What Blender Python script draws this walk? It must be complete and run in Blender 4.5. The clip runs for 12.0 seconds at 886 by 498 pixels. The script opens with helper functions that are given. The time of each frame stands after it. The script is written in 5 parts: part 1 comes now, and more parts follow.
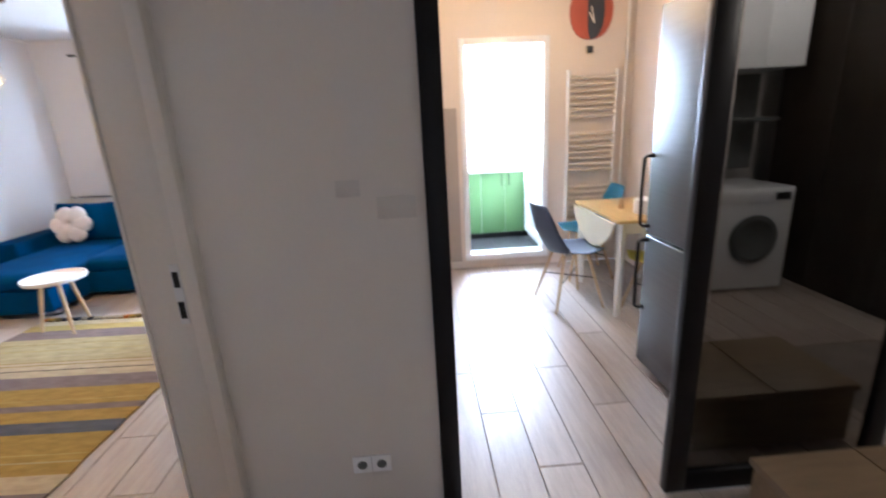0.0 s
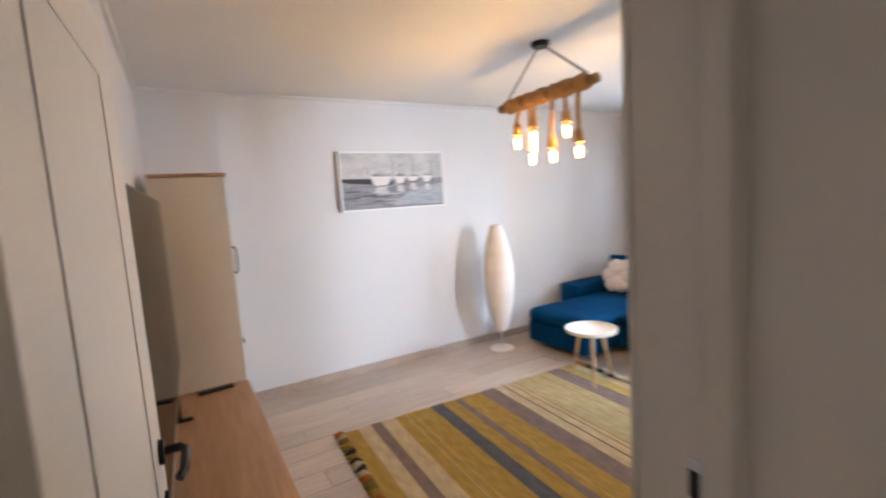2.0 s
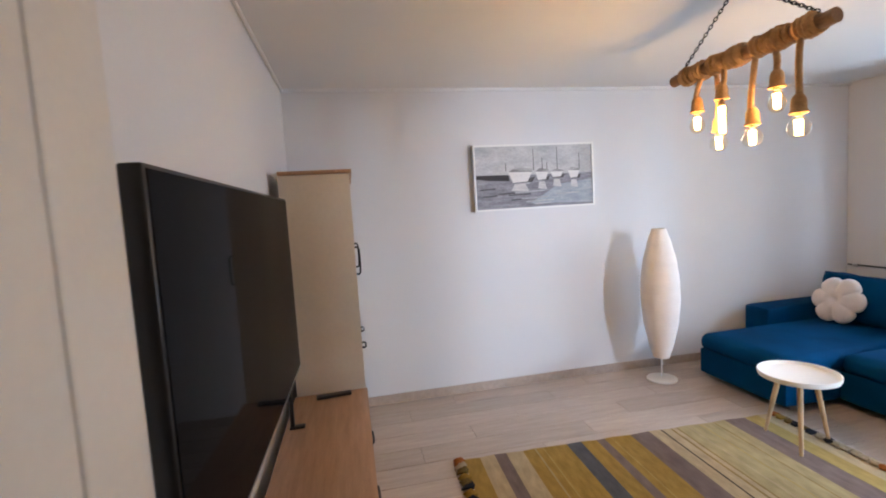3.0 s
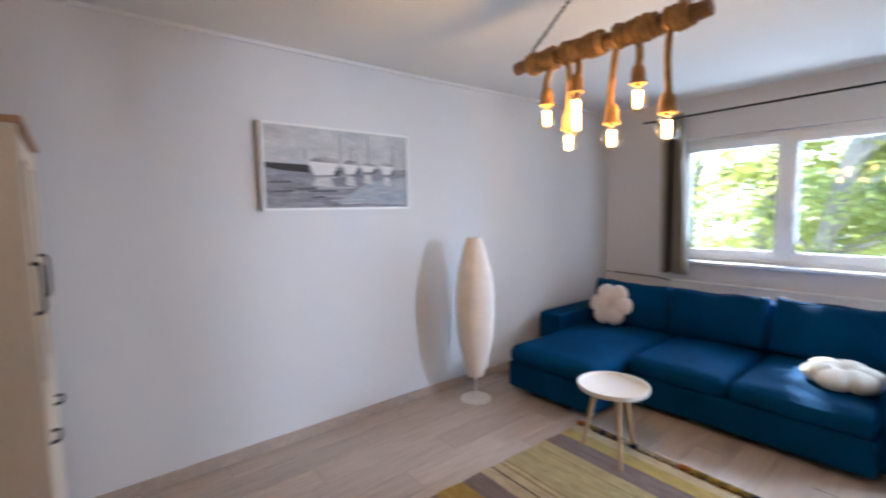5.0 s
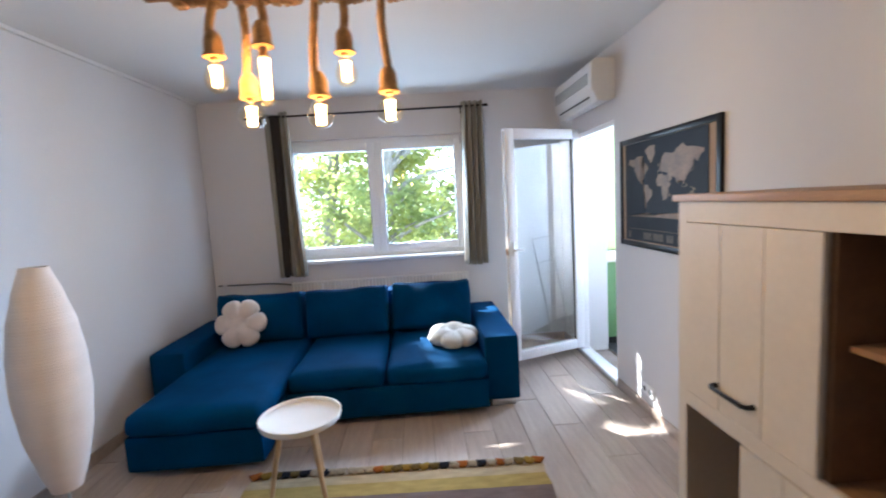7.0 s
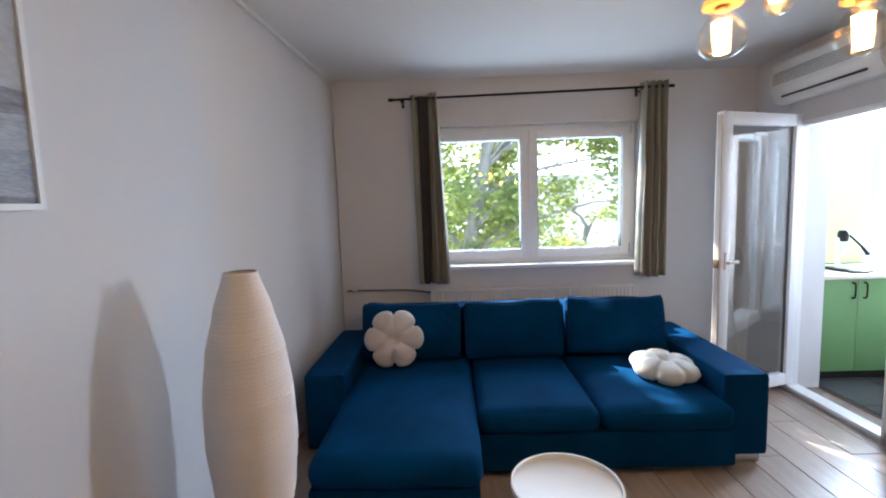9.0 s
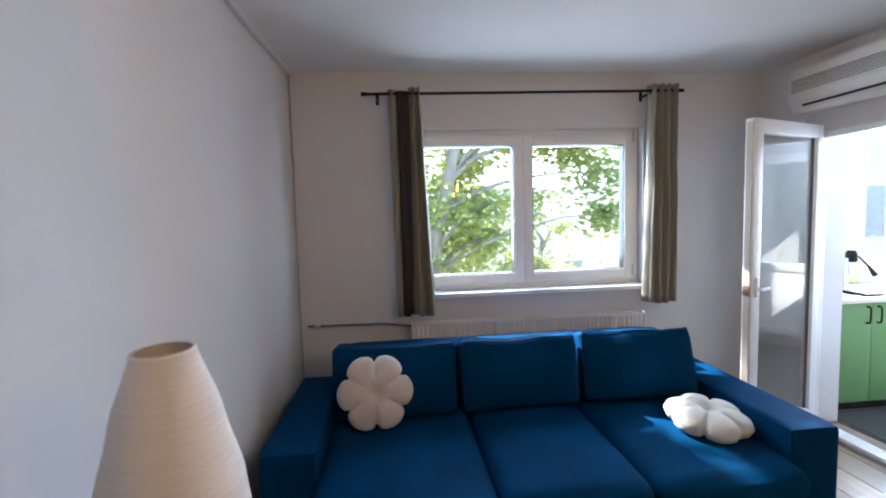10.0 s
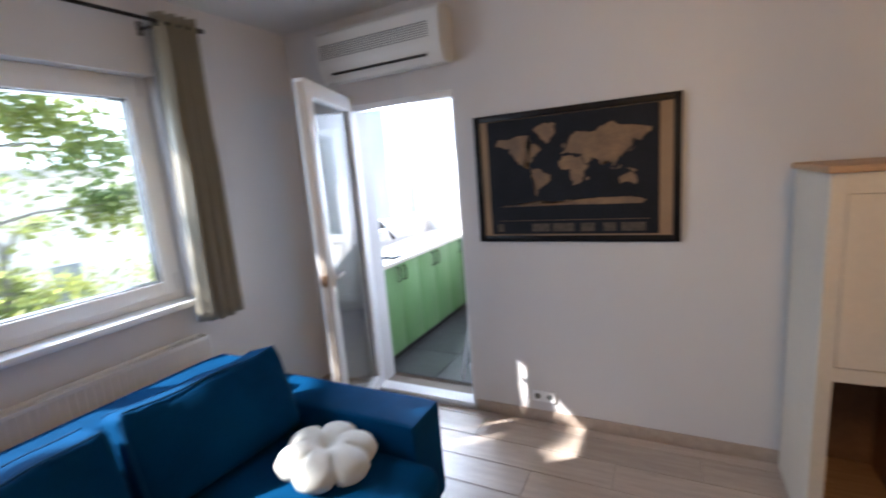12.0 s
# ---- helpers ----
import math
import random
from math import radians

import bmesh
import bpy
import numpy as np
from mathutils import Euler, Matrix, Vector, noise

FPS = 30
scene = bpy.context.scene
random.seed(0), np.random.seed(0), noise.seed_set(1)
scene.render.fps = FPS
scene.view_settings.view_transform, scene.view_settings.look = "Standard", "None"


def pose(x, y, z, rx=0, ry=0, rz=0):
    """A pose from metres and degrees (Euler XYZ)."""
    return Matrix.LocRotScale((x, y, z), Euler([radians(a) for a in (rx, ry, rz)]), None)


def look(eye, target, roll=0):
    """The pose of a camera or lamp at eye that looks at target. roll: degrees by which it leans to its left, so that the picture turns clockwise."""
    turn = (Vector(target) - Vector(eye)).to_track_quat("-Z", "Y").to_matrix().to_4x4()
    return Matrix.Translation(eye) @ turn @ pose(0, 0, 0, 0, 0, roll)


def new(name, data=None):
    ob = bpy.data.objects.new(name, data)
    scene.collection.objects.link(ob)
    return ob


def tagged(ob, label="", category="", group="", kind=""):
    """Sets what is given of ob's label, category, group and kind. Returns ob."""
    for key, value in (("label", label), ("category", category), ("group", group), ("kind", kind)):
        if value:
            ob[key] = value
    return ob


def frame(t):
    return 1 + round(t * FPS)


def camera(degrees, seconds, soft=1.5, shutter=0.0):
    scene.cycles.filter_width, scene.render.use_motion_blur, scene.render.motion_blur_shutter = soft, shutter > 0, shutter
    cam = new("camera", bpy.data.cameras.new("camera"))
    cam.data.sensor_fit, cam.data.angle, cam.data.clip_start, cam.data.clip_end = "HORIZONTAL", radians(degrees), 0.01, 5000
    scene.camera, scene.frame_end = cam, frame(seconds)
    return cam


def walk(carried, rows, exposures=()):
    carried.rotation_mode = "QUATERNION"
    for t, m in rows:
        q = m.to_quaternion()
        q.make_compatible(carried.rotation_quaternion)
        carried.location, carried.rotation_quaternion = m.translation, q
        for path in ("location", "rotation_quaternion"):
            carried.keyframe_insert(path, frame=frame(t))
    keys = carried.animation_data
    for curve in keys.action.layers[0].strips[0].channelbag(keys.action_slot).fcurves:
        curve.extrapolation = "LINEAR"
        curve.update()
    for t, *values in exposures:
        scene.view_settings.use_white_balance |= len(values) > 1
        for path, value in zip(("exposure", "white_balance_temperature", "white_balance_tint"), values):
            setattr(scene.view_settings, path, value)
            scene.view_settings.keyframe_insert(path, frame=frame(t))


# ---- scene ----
# camera and walk
cam = camera(89.6, 12.0, soft=1.9, shutter=0.5)
PATH = [
    (0, (0.248, 0.037, 1.488), (0.343, 1.958, 0.938), -3.0),
    (0.5, (0.281, 0.102, 1.508), (-0.053, 2.036, 1.122), -2.9),
    (1, (0.297, 0.266, 1.563), (-0.783, 1.923, 1.266), -1.9),
    (1.5, (0.133, 0.482, 1.522), (-1.29, 1.868, 1.293), -2.9),
    (2, (-0.104, 0.694, 1.589), (-1.825, 1.693, 1.385), -3.9),
    (2.5, (-0.298, 0.885, 1.577), (-2.238, 1.347, 1.423), -3.9),
    (2.7, (-0.368, 0.912, 1.574), (-2.321, 1.31, 1.413), -3.6),
    (4.3, (-1.012, 1.058, 1.606), (-2.946, 1.539, 1.433), -1.3),
    (4.5, (-1.089, 1.072, 1.604), (-2.975, 1.715, 1.432), -1.0),
    (5, (-1.274, 1.071, 1.556), (-2.81, 2.34, 1.378), -1.0),
    (5.5, (-1.419, 1.101, 1.528), (-2.519, 2.757, 1.311), -1.1),
    (6, (-1.495, 1.216, 1.527), (-1.998, 3.139, 1.308), -1.4),
    (6.5, (-1.691, 1.278, 1.523), (-1.649, 3.265, 1.302), -3.1),
    (7, (-1.992, 1.293, 1.534), (-1.89, 3.279, 1.318), -3.3),
    (7.5, (-2.41, 1.41, 1.514), (-2.567, 3.39, 1.277), -1.9),
    (9.3, (-3.174, 2.122, 1.548), (-3.139, 4.114, 1.366), -2.0),
    (9.5, (-3.243, 2.251, 1.534), (-3.129, 4.241, 1.367), -1.7),
    (10, (-3.372, 2.589, 1.58), (-3.165, 4.573, 1.426), -1.6),
    (10.5, (-3.396, 2.794, 1.548), (-3.004, 4.735, 1.262), -1.1),
    (11, (-3.249, 3.067, 1.56), (-2.585, 4.926, 1.239), -0.7),
    (11.5, (-3.113, 3.256, 1.572), (-1.795, 4.721, 1.229), -2.4),
    (12, (-3.021, 3.457, 1.609), (-1.27, 4.354, 1.251), -4.7),
]
# seconds, stops, kelvin, tint: the clip's camera adapts on the way
EXPOSURES = [(0.0, 3.69, 5500, 10), (0.5, 3.39, 5600, 10), (1.0, 3.11, 5750, 10), (1.5, 3.44, 6250, 10), (2.0, 3.26, 6200, 10), (2.5, 2.97, 6050, 10), (4.5, 2.97, 5850, 9), (5.0, 2.68, 5750, 10), (5.5, 2.46, 5650, 10), (6.0, 2.49, 5650, 10), (6.5, 2.68, 5500, 9), (7.5, 2.51, 5780, 9), (9.5, 2.23, 5900, 10), (10.5, 2.29, 5780, 9), (11.5, 2.16, 5900, 11), (12.0, 1.98, 6000, 12)]
walk(cam, [(t, look(eye, target, roll)) for t, eye, target, roll in PATH], EXPOSURES)

# world, sun, daylight in the openings
SUN = Vector((1.30, -1.8, -1.76)).normalized()
world = bpy.data.worlds.new("sky")
scene.world = world
world.use_nodes = True
sky = world.node_tree.nodes.new("ShaderNodeTexSky")
sky.sky_type, sky.sun_disc = "NISHITA", False
sky.sun_elevation, sky.sun_rotation = math.asin(-SUN.z), math.atan2(-SUN.x, -SUN.y)
back = world.node_tree.nodes["Background"]
world.node_tree.links.new(sky.outputs[0], back.inputs[0])
back.inputs[1].default_value = 0.15
sun = new("sun", bpy.data.lights.new("sun", "SUN"))
sun.data.energy, sun.data.angle, sun.data.color = 5.0, 0.01, (1, 0.93, 0.82)
sun.matrix_world = look((0, 0, 9), Vector((0, 0, 9)) + SUN)


def area(name, eye, target, w, h, watts, colour):
    ob = new(name, bpy.data.lights.new(name, "AREA"))
    ob.data.shape, ob.data.size, ob.data.size_y = "RECTANGLE", w, h
    ob.data.energy, ob.data.color = watts, colour
    ob.matrix_world = look(eye, target)
    return ob


DAY = (0.72, 0.83, 1.0)
area("window_daylight", (-2.40, 6.30, 1.70), (-2.60, 3.0, 1.0), 1.7, 1.1, 12, DAY)
area("balcony_daylight", (1.25, 6.27, 1.70), (-2.4, 3.9, 2.0), 0.75, 1.15, 70, DAY)


def point(name, place, watts, colour, radius=0.03):
    ob = new(name, bpy.data.lights.new(name, "POINT"))
    ob.data.energy, ob.data.color, ob.data.shadow_soft_size = watts, colour, radius
    ob.location = place
    return ob


WARM = (1.0, 0.57, 0.22)


# materials
def material(name, colour, rough=0.5, metal=0.0, vary=0.12, scale=6.0, fine=90.0, bump=0.15, spec=0.5, tint=None, stretch=None, random=0.0, trans=0.0, coat=0.0, sheen=0.0):
    """Base colour varied at two scales with a fine relief; random: a shift from piece to piece."""
    m = bpy.data.materials.new(name)
    m.use_nodes = True
    nt = m.node_tree
    n, l = nt.nodes, nt.links
    b = n["Principled BSDF"]
    b.inputs["Roughness"].default_value, b.inputs["Metallic"].default_value = rough, metal
    b.inputs["Specular IOR Level"].default_value = spec
    b.inputs["Transmission Weight"].default_value = trans
    b.inputs["Coat Weight"].default_value = coat
    b.inputs["Sheen Weight"].default_value = sheen
    co = n.new("ShaderNodeTexCoord")
    mp = n.new("ShaderNodeMapping")
    l.new(co.outputs["Object"], mp.inputs[0])
    if stretch:
        mp.inputs["Scale"].default_value = stretch
    big, small = n.new("ShaderNodeTexNoise"), n.new("ShaderNodeTexNoise")
    for node, s, d in ((big, scale, 4), (small, fine, 3)):
        node.inputs["Scale"].default_value, node.inputs["Detail"].default_value = s, d
        l.new(mp.outputs[0], node.inputs["Vector"])
    if random:
        info = n.new("ShaderNodeObjectInfo")
        add = n.new("ShaderNodeVectorMath")
        add.operation = "MULTIPLY_ADD"
        l.new(info.outputs["Random"], add.inputs[0])
        add.inputs[1].default_value = (37, 19, 53)
        l.new(co.outputs["Object"], add.inputs[2])
        l.new(add.outputs[0], mp.inputs[0])
    ramp = n.new("ShaderNodeMapRange")
    ramp.inputs[1].default_value, ramp.inputs[2].default_value = 0.3, 0.7
    l.new(big.outputs[0], ramp.inputs[0])
    mix = n.new("ShaderNodeMix")
    mix.data_type = "RGBA"
    other = tint or tuple(c * (1 - vary) for c in colour)
    mix.inputs[6].default_value, mix.inputs[7].default_value = (*colour, 1), (*other, 1)
    l.new(ramp.outputs[0], mix.inputs[0])
    hsv = n.new("ShaderNodeHueSaturation")
    l.new(mix.outputs[2], hsv.inputs["Color"])
    val = n.new("ShaderNodeMapRange")
    val.inputs[1].default_value, val.inputs[2].default_value = 0.25, 0.75
    val.inputs[3].default_value, val.inputs[4].default_value = 1 - vary * 0.6, 1 + vary * 0.4
    l.new(small.outputs[0], val.inputs[0])
    if random:
        m2 = n.new("ShaderNodeMath")
        m2.operation = "MULTIPLY_ADD"
        l.new(info.outputs["Random"], m2.inputs[0])
        m2.inputs[1].default_value, m2.inputs[2].default_value = random, 1 - random / 2
        m3 = n.new("ShaderNodeMath")
        m3.operation = "MULTIPLY"
        l.new(m2.outputs[0], m3.inputs[0])
        l.new(val.outputs[0], m3.inputs[1])
        l.new(m3.outputs[0], hsv.inputs["Value"])
    else:
        l.new(val.outputs[0], hsv.inputs["Value"])
    l.new(hsv.outputs[0], b.inputs["Base Color"])
    if bump:
        bp = n.new("ShaderNodeBump")
        bp.inputs["Strength"].default_value, bp.inputs["Distance"].default_value = bump, 0.004
        l.new(small.outputs[0], bp.inputs["Height"])
        l.new(bp.outputs[0], b.inputs["Normal"])
    return m


def glass_material(name, colour, base):
    """Thin clear pane: sees through, with a mirror-like share that grows towards grazing."""
    m = bpy.data.materials.new(name)
    m.use_nodes = True
    n, l = m.node_tree.nodes, m.node_tree.links
    n.remove(n["Principled BSDF"])
    clear, shine, mix, fres = n.new("ShaderNodeBsdfTransparent"), n.new("ShaderNodeBsdfGlossy"), n.new("ShaderNodeMixShader"), n.new("ShaderNodeLayerWeight")
    clear.inputs[0].default_value = (*colour, 1)
    shine.inputs["Roughness"].default_value = 0.01
    fres.inputs[0].default_value = 0.5
    power, share = n.new("ShaderNodeMath"), n.new("ShaderNodeMath")
    power.operation, share.operation = "POWER", "MULTIPLY_ADD"
    power.inputs[1].default_value = 5.0
    share.inputs[1].default_value, share.inputs[2].default_value = 1 - base, base
    l.new(fres.outputs["Facing"], power.inputs[0])
    l.new(power.outputs[0], share.inputs[0])
    l.new(share.outputs[0], mix.inputs[0])
    l.new(clear.outputs[0], mix.inputs[1])
    l.new(shine.outputs[0], mix.inputs[2])
    l.new(mix.outputs[0], n["Material Output"].inputs[0])
    return m


def leaf_material():
    """Leaves that let sunlight through."""
    m = material("tree_leaf", (0.26, 0.37, 0.17), 0.5, vary=0.4, scale=0.9, fine=9, bump=0.0, tint=(0.55, 0.54, 0.13))
    n, l = m.node_tree.nodes, m.node_tree.links
    b = n["Principled BSDF"]
    tl, mix = n.new("ShaderNodeBsdfTranslucent"), n.new("ShaderNodeMixShader")
    l.new(b.inputs["Base Color"].links[0].from_socket, tl.inputs[0])
    mix.inputs[0].default_value = 0.72
    l.new(b.outputs[0], mix.inputs[1])
    l.new(tl.outputs[0], mix.inputs[2])
    l.new(mix.outputs[0], n["Material Output"].inputs[0])
    return m


def glow(name, colour, strength):
    m = bpy.data.materials.new(name)
    m.use_nodes = True
    b = m.node_tree.nodes["Principled BSDF"]
    b.inputs["Base Color"].default_value = (*colour, 1)
    b.inputs["Emission Color"].default_value = (*colour, 1)
    b.inputs["Emission Strength"].default_value = strength
    return m


M = {
    "wall": material("white_wall_paint", (0.66, 0.65, 0.66), 0.9, vary=0.03, scale=1.2, fine=160, bump=0.08, spec=0.2),
    # same white paint as the walls, with the hall's warm light mixed in
    "hall_wall": material("warm_lit_hall_white", (0.69, 0.645, 0.60), 0.9, vary=0.03, scale=1.2, fine=160, bump=0.08, spec=0.2),
    "ceiling": material("white_ceiling_paint", (0.70, 0.70, 0.70), 0.95, vary=0.03, scale=1.0, fine=120, bump=0.06, spec=0.15),
    "door": material("white_door_lacquer", (0.63, 0.59, 0.54), 0.45, vary=0.04, scale=2, fine=60, bump=0.03),
    "pvc": material("white_pvc", (0.84, 0.85, 0.87), 0.3, vary=0.03, scale=3, fine=50, bump=0.02),
    "plank": material("wood_look_floor_tile", (0.47, 0.395, 0.335), 0.32, vary=0.16, scale=4, fine=26, bump=0.06, tint=(0.39, 0.32, 0.27), stretch=(9, 0.9, 1), random=0.22),
    "joint": material("floor_grout", (0.31, 0.26, 0.225), 0.9, vary=0.2),
    "skirting": material("wood_look_skirting", (0.45, 0.36, 0.30), 0.4, vary=0.2, scale=4, fine=30, bump=0.05, tint=(0.36, 0.29, 0.24)),
    "sofa": material("blue_velvet", (0.0009, 0.046, 0.136), 0.78, vary=0.30, scale=4, fine=240, bump=0.3, spec=0.05),
    # the sofa's velvet lightened, painting in the light that the piping catches
    "piping": material("lit_blue_piping", (0.002, 0.055, 0.155), 0.7, vary=0.25, spec=0.2),
    "plush": material("white_plush", (0.72, 0.64, 0.60), 0.98, vary=0.12, scale=14, fine=260, bump=0.9, spec=0.05, sheen=0.5),
    # same white plush; cool window light is put into this copy's colour
    "plush_window_lit": material("window_lit_plush", (0.66, 0.67, 0.64), 0.98, vary=0.12, scale=14, fine=260, bump=0.9, spec=0.05, sheen=0.5),
    "paper": material("cream_lamp_fabric", (0.83, 0.76, 0.715), 0.9, vary=0.06, scale=5, fine=140, bump=0.35, spec=0.1, stretch=(1, 1, 3)),
    "white_metal": material("white_metal", (0.78, 0.77, 0.75), 0.4, vary=0.04, bump=0.02),
    "beech": material("beech_wood", (0.56, 0.38, 0.21), 0.5, vary=0.2, scale=10, fine=60, bump=0.08, stretch=(6, 6, 1)),
    "oak": material("oak_board", (0.43, 0.255, 0.145), 0.5, vary=0.25, scale=5, fine=40, bump=0.1, tint=(0.33, 0.185, 0.10), stretch=(0.8, 10, 8)),
    "oak_y": material("oak_edge_board", (0.45, 0.28, 0.165), 0.5, vary=0.25, scale=5, fine=40, bump=0.1, tint=(0.34, 0.20, 0.11), stretch=(10, 0.8, 8)),
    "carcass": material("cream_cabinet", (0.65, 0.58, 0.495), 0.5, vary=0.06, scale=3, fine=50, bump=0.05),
    "carcass_dark": material("grey_beige_and_shaded_side", (0.52, 0.45, 0.38), 0.6, vary=0.06, scale=3, fine=50, bump=0.05),
    "brown_inside": material("brown_interior", (0.24, 0.135, 0.075), 0.6, vary=0.25, scale=5, fine=40, bump=0.08),
    "black": material("black_metal", (0.010, 0.009, 0.010), 0.35, vary=0.2, bump=0.03, spec=0.2),
    "black_plastic": material("black_plastic", (0.012, 0.012, 0.013), 0.35, vary=0.1, bump=0.02),
    "screen": material("dark_screen", (0.005, 0.005, 0.006), 0.05, vary=0.1, bump=0.0, spec=0.012),
    # white plastic greyed: the shade on the air conditioner is in its colour
    "ac_plastic": material("shaded_white_plastic", (0.70, 0.69, 0.67), 0.4, vary=0.04, scale=3, fine=50, bump=0.02),
    "silver": material("silver_metal", (0.62, 0.62, 0.63), 0.3, 0.9, vary=0.06),
    "chrome": material("chrome", (0.75, 0.75, 0.75), 0.12, 1.0, vary=0.03, bump=0.0),
    "curtain": material("olive_grey_curtain", (0.27, 0.24, 0.175), 0.34, vary=0.12, scale=3, fine=300, bump=0.12, spec=0.5, sheen=0.3),
    "lining": material("dark_curtain_lining", (0.035, 0.03, 0.028), 0.9, vary=0.15, fine=300),
    "rope": material("jute_rope", (0.52, 0.31, 0.145), 0.95, vary=0.35, scale=30, fine=200, bump=0.8, spec=0.1),
    "wood_beam": material("dark_round_beam", (0.24, 0.13, 0.06), 0.7, vary=0.3, scale=20, fine=90, bump=0.3, stretch=(1, 6, 6)),
    "bulb_glass": glass_material("amber_bulb_glass", (1.0, 0.90, 0.74), 0.04),
    "bulb_clear": glass_material("clear_bulb_glass", (1.0, 0.97, 0.90), 0.03),
    "filament": glow("glowing_filament", (1.0, 0.58, 0.20), 11),
    "pane": glass_material("window_glass", (0.97, 0.99, 0.98), 0.04),
    "leaf_pane": glass_material("door_glass", (0.93, 0.95, 0.95), 0.13),
    "pane_tint": glass_material("dark_partition_glass", (0.20, 0.20, 0.19), 0.32),
    "map_black": material("black_map_paper", (0.014, 0.016, 0.022), 0.6, vary=0.3, scale=6, spec=0.2),
    "map_gold": material("golden_map_foil", (0.27, 0.165, 0.085), 0.55, vary=0.35, scale=11, fine=70, tint=(0.15, 0.095, 0.06)),
    "kraft": material("kraft_border", (0.33, 0.215, 0.125), 0.7, vary=0.15),
    "green": material("green_cabinet_front", (0.14, 0.28, 0.11), 0.45, vary=0.05, scale=3, bump=0.02),
    "lime": material("lime_wall_paint", (0.50, 0.66, 0.28), 0.85, vary=0.05, scale=2, bump=0.06),
    "worktop": material("pale_worktop", (0.75, 0.68, 0.60), 0.35, vary=0.08, scale=8),
    "slate": material("dark_floor_tile", (0.085, 0.09, 0.095), 0.35, vary=0.3, scale=4, fine=30, bump=0.08, random=0.15),
    "beige_wall": material("beige_kitchen_paint", (0.72, 0.645, 0.58), 0.85, vary=0.05, scale=1.5, bump=0.05),
    "beige_tile": material("taupe_wall_tile", (0.42, 0.36, 0.31), 0.4, vary=0.08, scale=3, bump=0.03),
    "steel": material("dark_brushed_steel", (0.10, 0.094, 0.09), 0.46, 0.85, vary=0.12, scale=3, fine=120, bump=0.05, stretch=(1, 1, 20)),
    "table_wood": material("honey_tabletop", (0.62, 0.40, 0.16), 0.35, vary=0.15, scale=5, fine=40, stretch=(8, 1, 1)),
    "navy_shell": material("navy_plastic", (0.018, 0.028, 0.055), 0.45, vary=0.1),
    "teal_shell": material("teal_plastic", (0.02, 0.16, 0.26), 0.45, vary=0.1),
    "yellow_shell": material("yellow_plastic", (0.55, 0.47, 0.05), 0.45, vary=0.1),
    "cream_shell": material("cream_plastic", (0.66, 0.58, 0.46), 0.5, vary=0.08),
    "red_shell": material("red_clock_panel", (0.45, 0.10, 0.06), 0.5, vary=0.1),
    "dark_panel": material("dark_clock_panel", (0.045, 0.055, 0.075), 0.5, vary=0.1),
    "shelf_grey": material("grey_shelf", (0.13, 0.14, 0.14), 0.6, vary=0.1),
    "hall_oak": material("pale_oak_chest", (0.25, 0.17, 0.095), 0.5, vary=0.2, scale=5, fine=40, stretch=(1, 8, 8)),
    "wenge": material("dark_brown_wood", (0.040, 0.028, 0.020), 0.45, vary=0.3, scale=4, fine=40, bump=0.06, stretch=(8, 8, 0.8)),
    "bark": material("tree_bark", (0.36, 0.335, 0.305), 0.9, vary=0.35, scale=6, fine=40, bump=0.9, stretch=(3, 3, 0.6)),
    "yard": material("pale_concrete_yard", (0.52, 0.51, 0.48), 0.95, vary=0.2, scale=0.6, fine=20, bump=0.3),
    "facade": material("pale_render", (0.80, 0.79, 0.77), 0.9, vary=0.06, scale=0.6, fine=30),
    "facade_window": material("dark_window", (0.30, 0.34, 0.38), 0.2, vary=0.2),
    "roof": material("pale_roof", (0.62, 0.60, 0.58), 0.8, vary=0.2),
}


# building helpers
def root(ob):
    while ob.parent:
        ob = ob.parent
    return ob


def thing(name, place, label, category, group="", rz=0.0):
    ob = new(name)
    ob.empty_display_size = 0.1
    ob.matrix_basis = pose(*place, 0, 0, rz)
    return tagged(ob, label, category, group)


def mesh_of(name, bm, mats, smooth=35):
    me = bpy.data.meshes.new(name)
    bmesh.ops.recalc_face_normals(bm, faces=bm.faces)
    if smooth:
        for f in bm.faces:
            f.smooth = True
        for e in bm.edges:
            if len(e.link_faces) == 2 and e.calc_face_angle(0) > radians(smooth):
                e.smooth = False
    bm.to_mesh(me)
    bm.free()
    for m in mats if isinstance(mats, (list, tuple)) else [mats]:
        me.materials.append(m)
    return me


def part(name, bm, mat, parent, label="", smooth=35):
    """Links bm, given in world places, as one mesh under parent."""
    bm.transform(root(parent).matrix_basis.inverted())
    ob = new(name, mesh_of(name, bm, mat, smooth))
    ob.parent = parent
    return tagged(ob, label)


def solid(name, bm, mat, label, category, kind="", smooth=35, group=""):
    """A thing, or a piece of the setting, that is one mesh."""
    return tagged(new(name, mesh_of(name, bm, mat, smooth)), label, category, group, kind)


def box(x0, x1, y0, y1, z0, z1, bevel=0.0, seg=2, bm=None):
    b = bmesh.new()
    bmesh.ops.create_cube(b, size=1)
    b.transform(Matrix.Translation(((x0 + x1) / 2, (y0 + y1) / 2, (z0 + z1) / 2)) @ Matrix.Diagonal((abs(x1 - x0), abs(y1 - y0), abs(z1 - z0), 1)))
    if bevel:
        bmesh.ops.bevel(b, geom=b.edges[:], offset=bevel, segments=seg, affect="EDGES", profile=0.5)
    return join(bm, b)


def join(bm, b):
    """Adds b to bm, where bm is given."""
    if bm is None:
        return b
    me = bpy.data.meshes.new("joined")
    b.to_mesh(me)
    b.free()
    bm.from_mesh(me)
    bpy.data.meshes.remove(me)
    return bm


